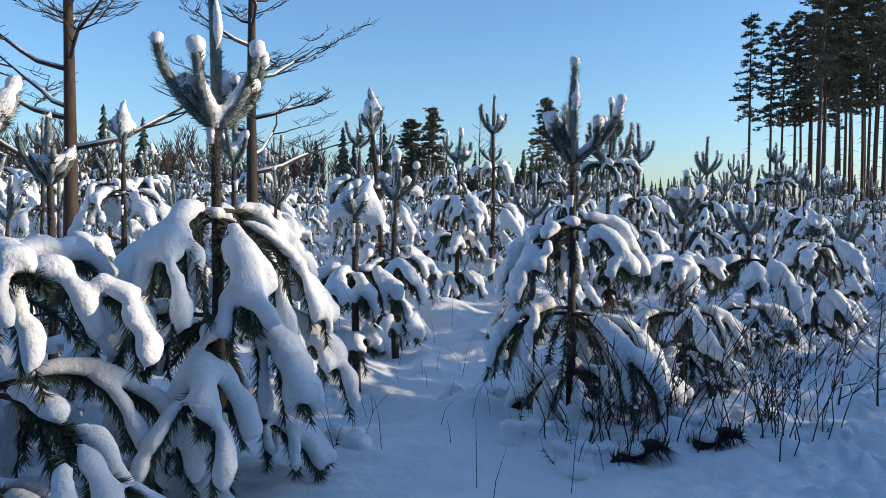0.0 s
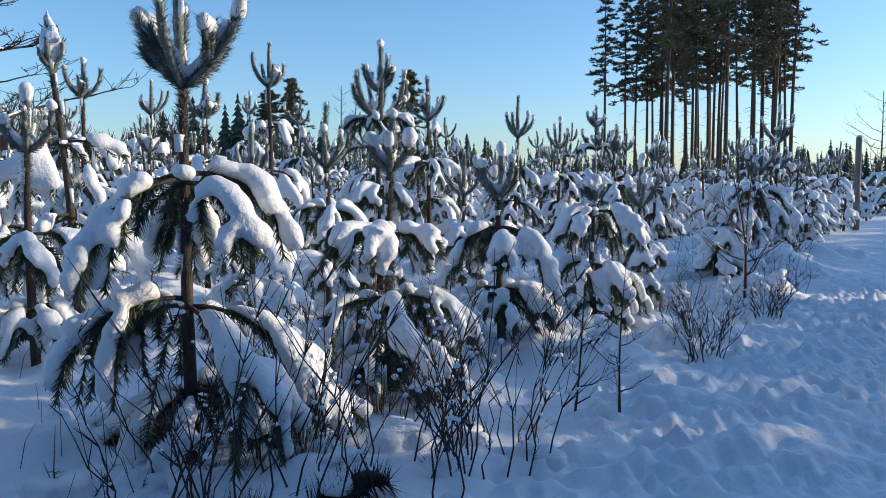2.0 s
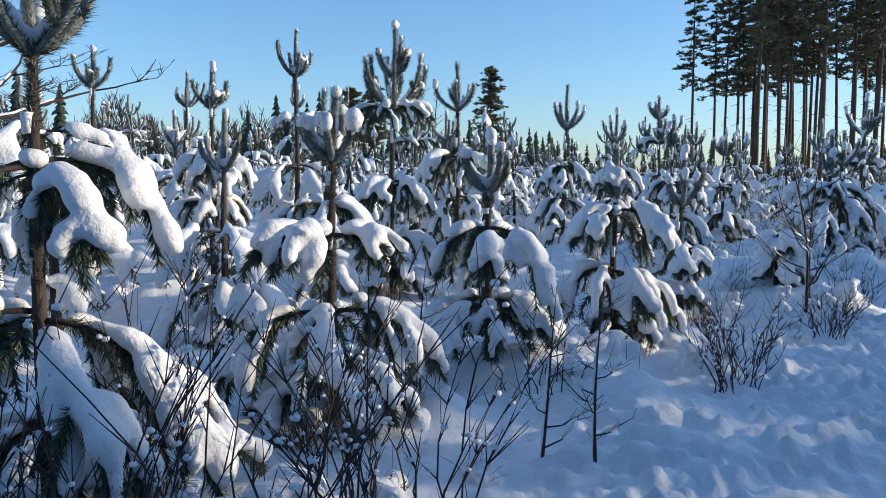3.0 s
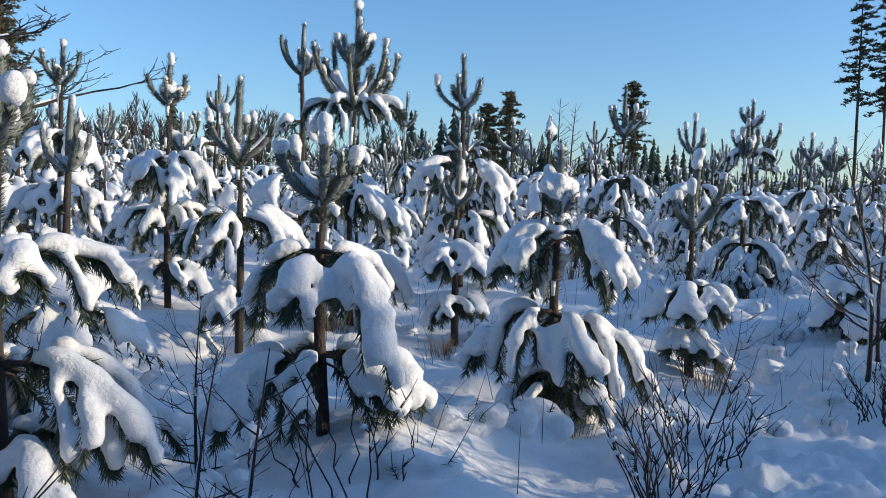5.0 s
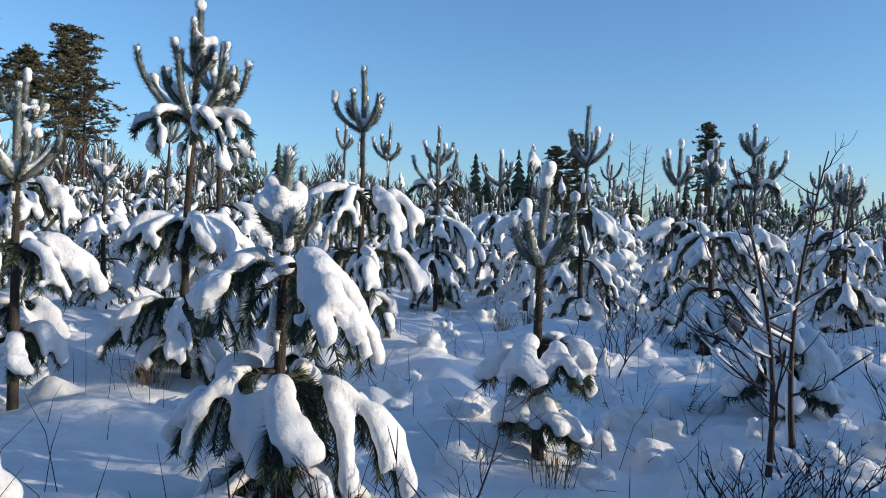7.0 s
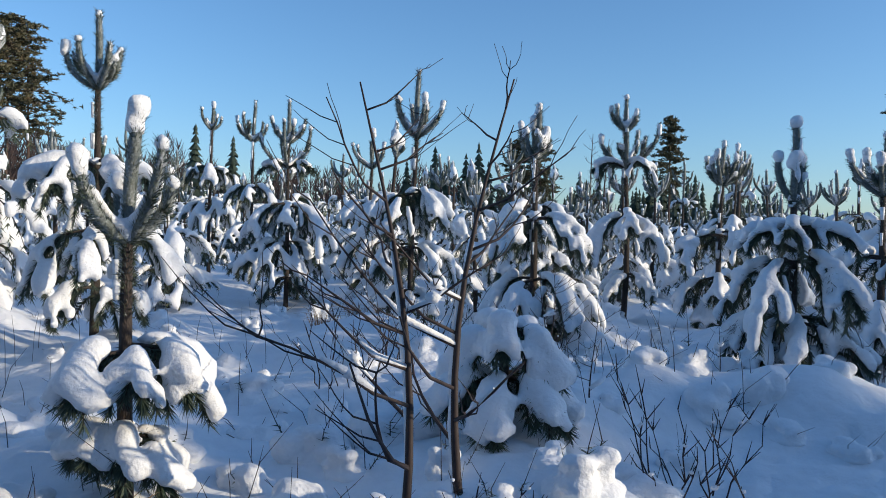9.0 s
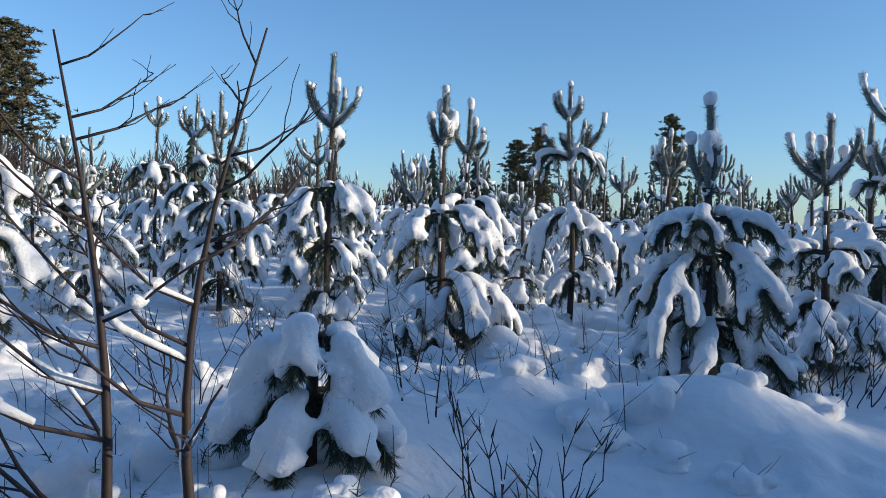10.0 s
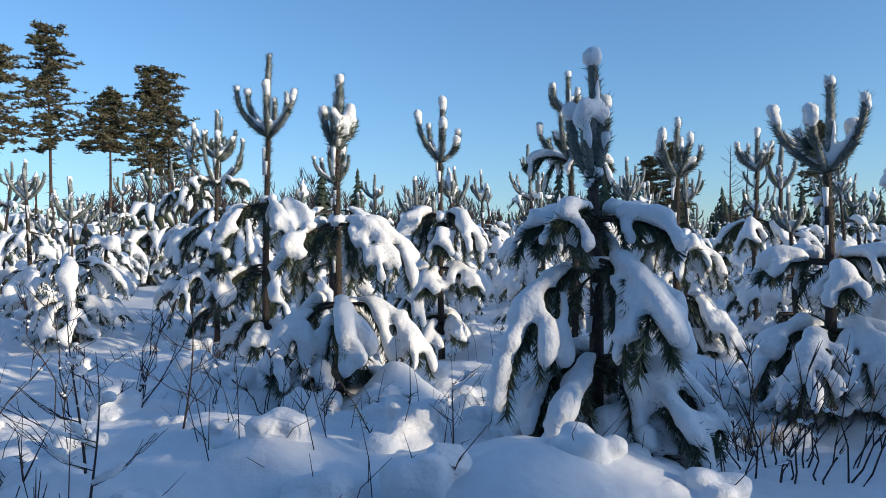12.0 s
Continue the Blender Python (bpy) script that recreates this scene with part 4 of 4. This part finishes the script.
clumps = [snow_clump(900 + k, t) for k, t in enumerate((0.2, 0.26, 0.12, 0.3, 0.16, 0.22, 0.09, 0.36))]
rc = np.random.RandomState(15)
spots = [(7.2, 11.85), (6.42, 9.88), (6.28, 9.75), (6.6, 9.95), (6.15, 9.85), (6.75, 10.35), (6.95, 10.6), (6.35, 10.25), (7.6, 11.6), (6.1, 11.9), (2.6, 6.9), (3.5, 7.15), (4.1, 12.6),
         (5.95, 9.6), (6.75, 9.85), (6.9, 10.1), (7.15, 10.4), (7.35, 11.0), (7.0, 11.3), (5.6, 10.6), (7.75, 12.5), (0.75, 5.05), (1.1, 5.1), (1.5, 5.2), (1.9, 5.35), (2.3, 5.45), (1.0, 4.75), (1.65, 4.95),
         (2.1, 5.05), (2.55, 5.2), (1.35, 4.85), (0.5, 4.9), (2.75, 5.75), (3.65, 7.9), (4.85, 9.0), (5.9, 9.2)]
while len(spots) < 92:
    along, off = rc.uniform(4.5, 9.0), rc.uniform(2.9, 8.2)
    x, y = along, along + off
    if y < 14.5 and all((x - a) ** 2 + (y - b) ** 2 > 0.09 for a, b in spots + HEROES):
        spots.append((x, y))
while len(spots) < 235:
    along, off = rc.uniform(0, 25), 2.2 + 8.5 * rc.rand() ** 1.3
    x, y = along * 0.62 - off * 0.5, along * 0.72 + off * 0.95
    if y - x > 2.7 and y > 4.5 and all((x - a) ** 2 + (y - b) ** 2 > 0.12 for a, b in spots):
        spots.append((x, y))
for k, (x, y) in enumerate(spots):
    sc = rc.uniform(0.45, 0.95)
    m = pose(x, y, float(ground(x, y)) - 0.01, 0, 0, rc.uniform(0, 360)) @ Matrix.Diagonal((sc, sc, sc * rc.uniform(0.6, 1.05), 1))
    c = clumps[k % 8]
    if k < 8:
        c.matrix_basis = m
    else:
        copy_thing(c, m @ Matrix.Diagonal([1 / q for q in c.scale] + [1]))

stalks = Buf()
rs = np.random.RandomState(77)
for k in range(230):
    along, off = rs.uniform(1, 15), 1.9 + 4.5 * rs.rand() ** 1.2
    x, y = along * 0.64 - off * 0.5, along * 0.72 + off * 0.9
    z = float(ground(x, y))
    h, a, ln = rs.uniform(0.12, 0.45), rs.uniform(0, 6.28), rs.uniform(0, 0.6)
    tube(stalks, [(x, y, z - 0.03), (x + math.cos(a) * ln * h * 0.5, y + math.sin(a) * ln * h * 0.5, z + h * 0.6), (x + math.cos(a) * ln * h * 1.3, y + math.sin(a) * ln * h * 1.3, z + h)],
         [0.0026, 0.002, 0.001], 3, 0)
tagged(new("dry_stalks", stalks.mesh("dry_stalks", [TWIG])), "thin dry weed stalks poking out of the snow", "dry stalks", kind="stuff")


def grass_tuft(x, y, h, blades, seed):
    """Dry bent grass standing out of the snow."""
    rng = np.random.RandomState(seed)
    b = Buf()
    for k in range(blades):
        a, r, ln = rng.uniform(0, 6.28), rng.uniform(0, 0.14), rng.uniform(0.2, 0.9)
        x0, y0, H = r * math.cos(a), r * math.sin(a), h * rng.uniform(0.4, 1)
        q = np.array([[x0, y0, -0.03], [x0 + math.cos(a) * ln * H * 0.4, y0 + math.sin(a) * ln * H * 0.4, H * 0.7], [x0 + math.cos(a) * ln * H, y0 + math.sin(a) * ln * H, H * (1 - 0.4 * ln)]])
        tube(b, q, [0.003, 0.0025, 0.001], 3, 0)
    ob = new("grass_tuft", b.mesh("grass_tuft", [GRASS]))
    ob.location = (x, y, float(ground(x, y)))
    return tagged(ob, "tuft of dry yellow-brown grass in the snow", "grass", "dry grass tufts")


for k, (x, y, h) in enumerate([(1.0, 5.2, 0.22), (0.7, 5.35, 0.2), (1.45, 5.1, 0.25), (1.9, 6.2, 0.2), (4.1, 14.6, 0.3), (4.35, 14.9, 0.3), (3.2, 10.3, 0.2), (2.2, 10.4, 0.25),
                               (6.3, 13.4, 0.2), (8.9, 13.6, 0.22), (4.2, 8.4, 0.15), (5.2, 9.6, 0.2)]):
    grass_tuft(x, y, h, 46, 60 + k)


def stump(x, y, seed):
    """A dark broken stump with torn bark and a rim of snow."""
    rng = np.random.RandomState(seed)
    root = new("stump")
    root.location = (x, y, float(ground(x, y)))
    w = Buf()
    tube(w, [(-0.14, 0, -0.05), (-0.02, 0.02, 0.05), (0.1, 0.03, 0.09), (0.16, 0.03, 0.08)], [0.05, 0.05, 0.04, 0.02], 9, 0)
    needles(w, np.array([[-0.15, 0, 0.0], [0, 0, 0.06], [0.18, 0, 0.08]]), 420, 0.13, rng, 0.007, 0.9, 0, 0.0, 0.3)
    part("wood", w.mesh("wood", [TWIG]), root, "dark rotten wood")
    c = Buf()
    blob(c, (-0.03, 0.03, 0.07), 0.1, rng, 0.45)
    part("snow_cap", melted(c, "snow_cap", 0.02, [SNOW], 2), root, "cap of snow")
    return tagged(root, "dark rotten stump half buried in snow", "stump", "rotten stumps")


stump(1.65, 4.72, 1)
stump(1.15, 4.55, 2)

# the wooden post at the field's edge
pb = Buf()
px, py = 16.45, 21.4
pz = float(ground(px, py))
tube(pb, [(0, 0, -0.3), (0, 0, 1.2), (0.01, 0, 2.62 - pz), (0.01, 0, 2.66 - pz)], [0.09, 0.085, 0.08, 0.07], 12, 0)
post = new("wooden_post")
post.location = (px, py, pz)
part("shaft", pb.mesh("shaft", [POST]), post)
cap = Buf()
blob(cap, (0.01, 0, 2.68 - pz), 0.085, np.random.RandomState(1), 0.4)
part("snow_cap", cap.mesh("snow_cap", [SNOW]), post, "thin cap of snow")
tagged(post, "weathered grey wooden post standing in snow", "post")
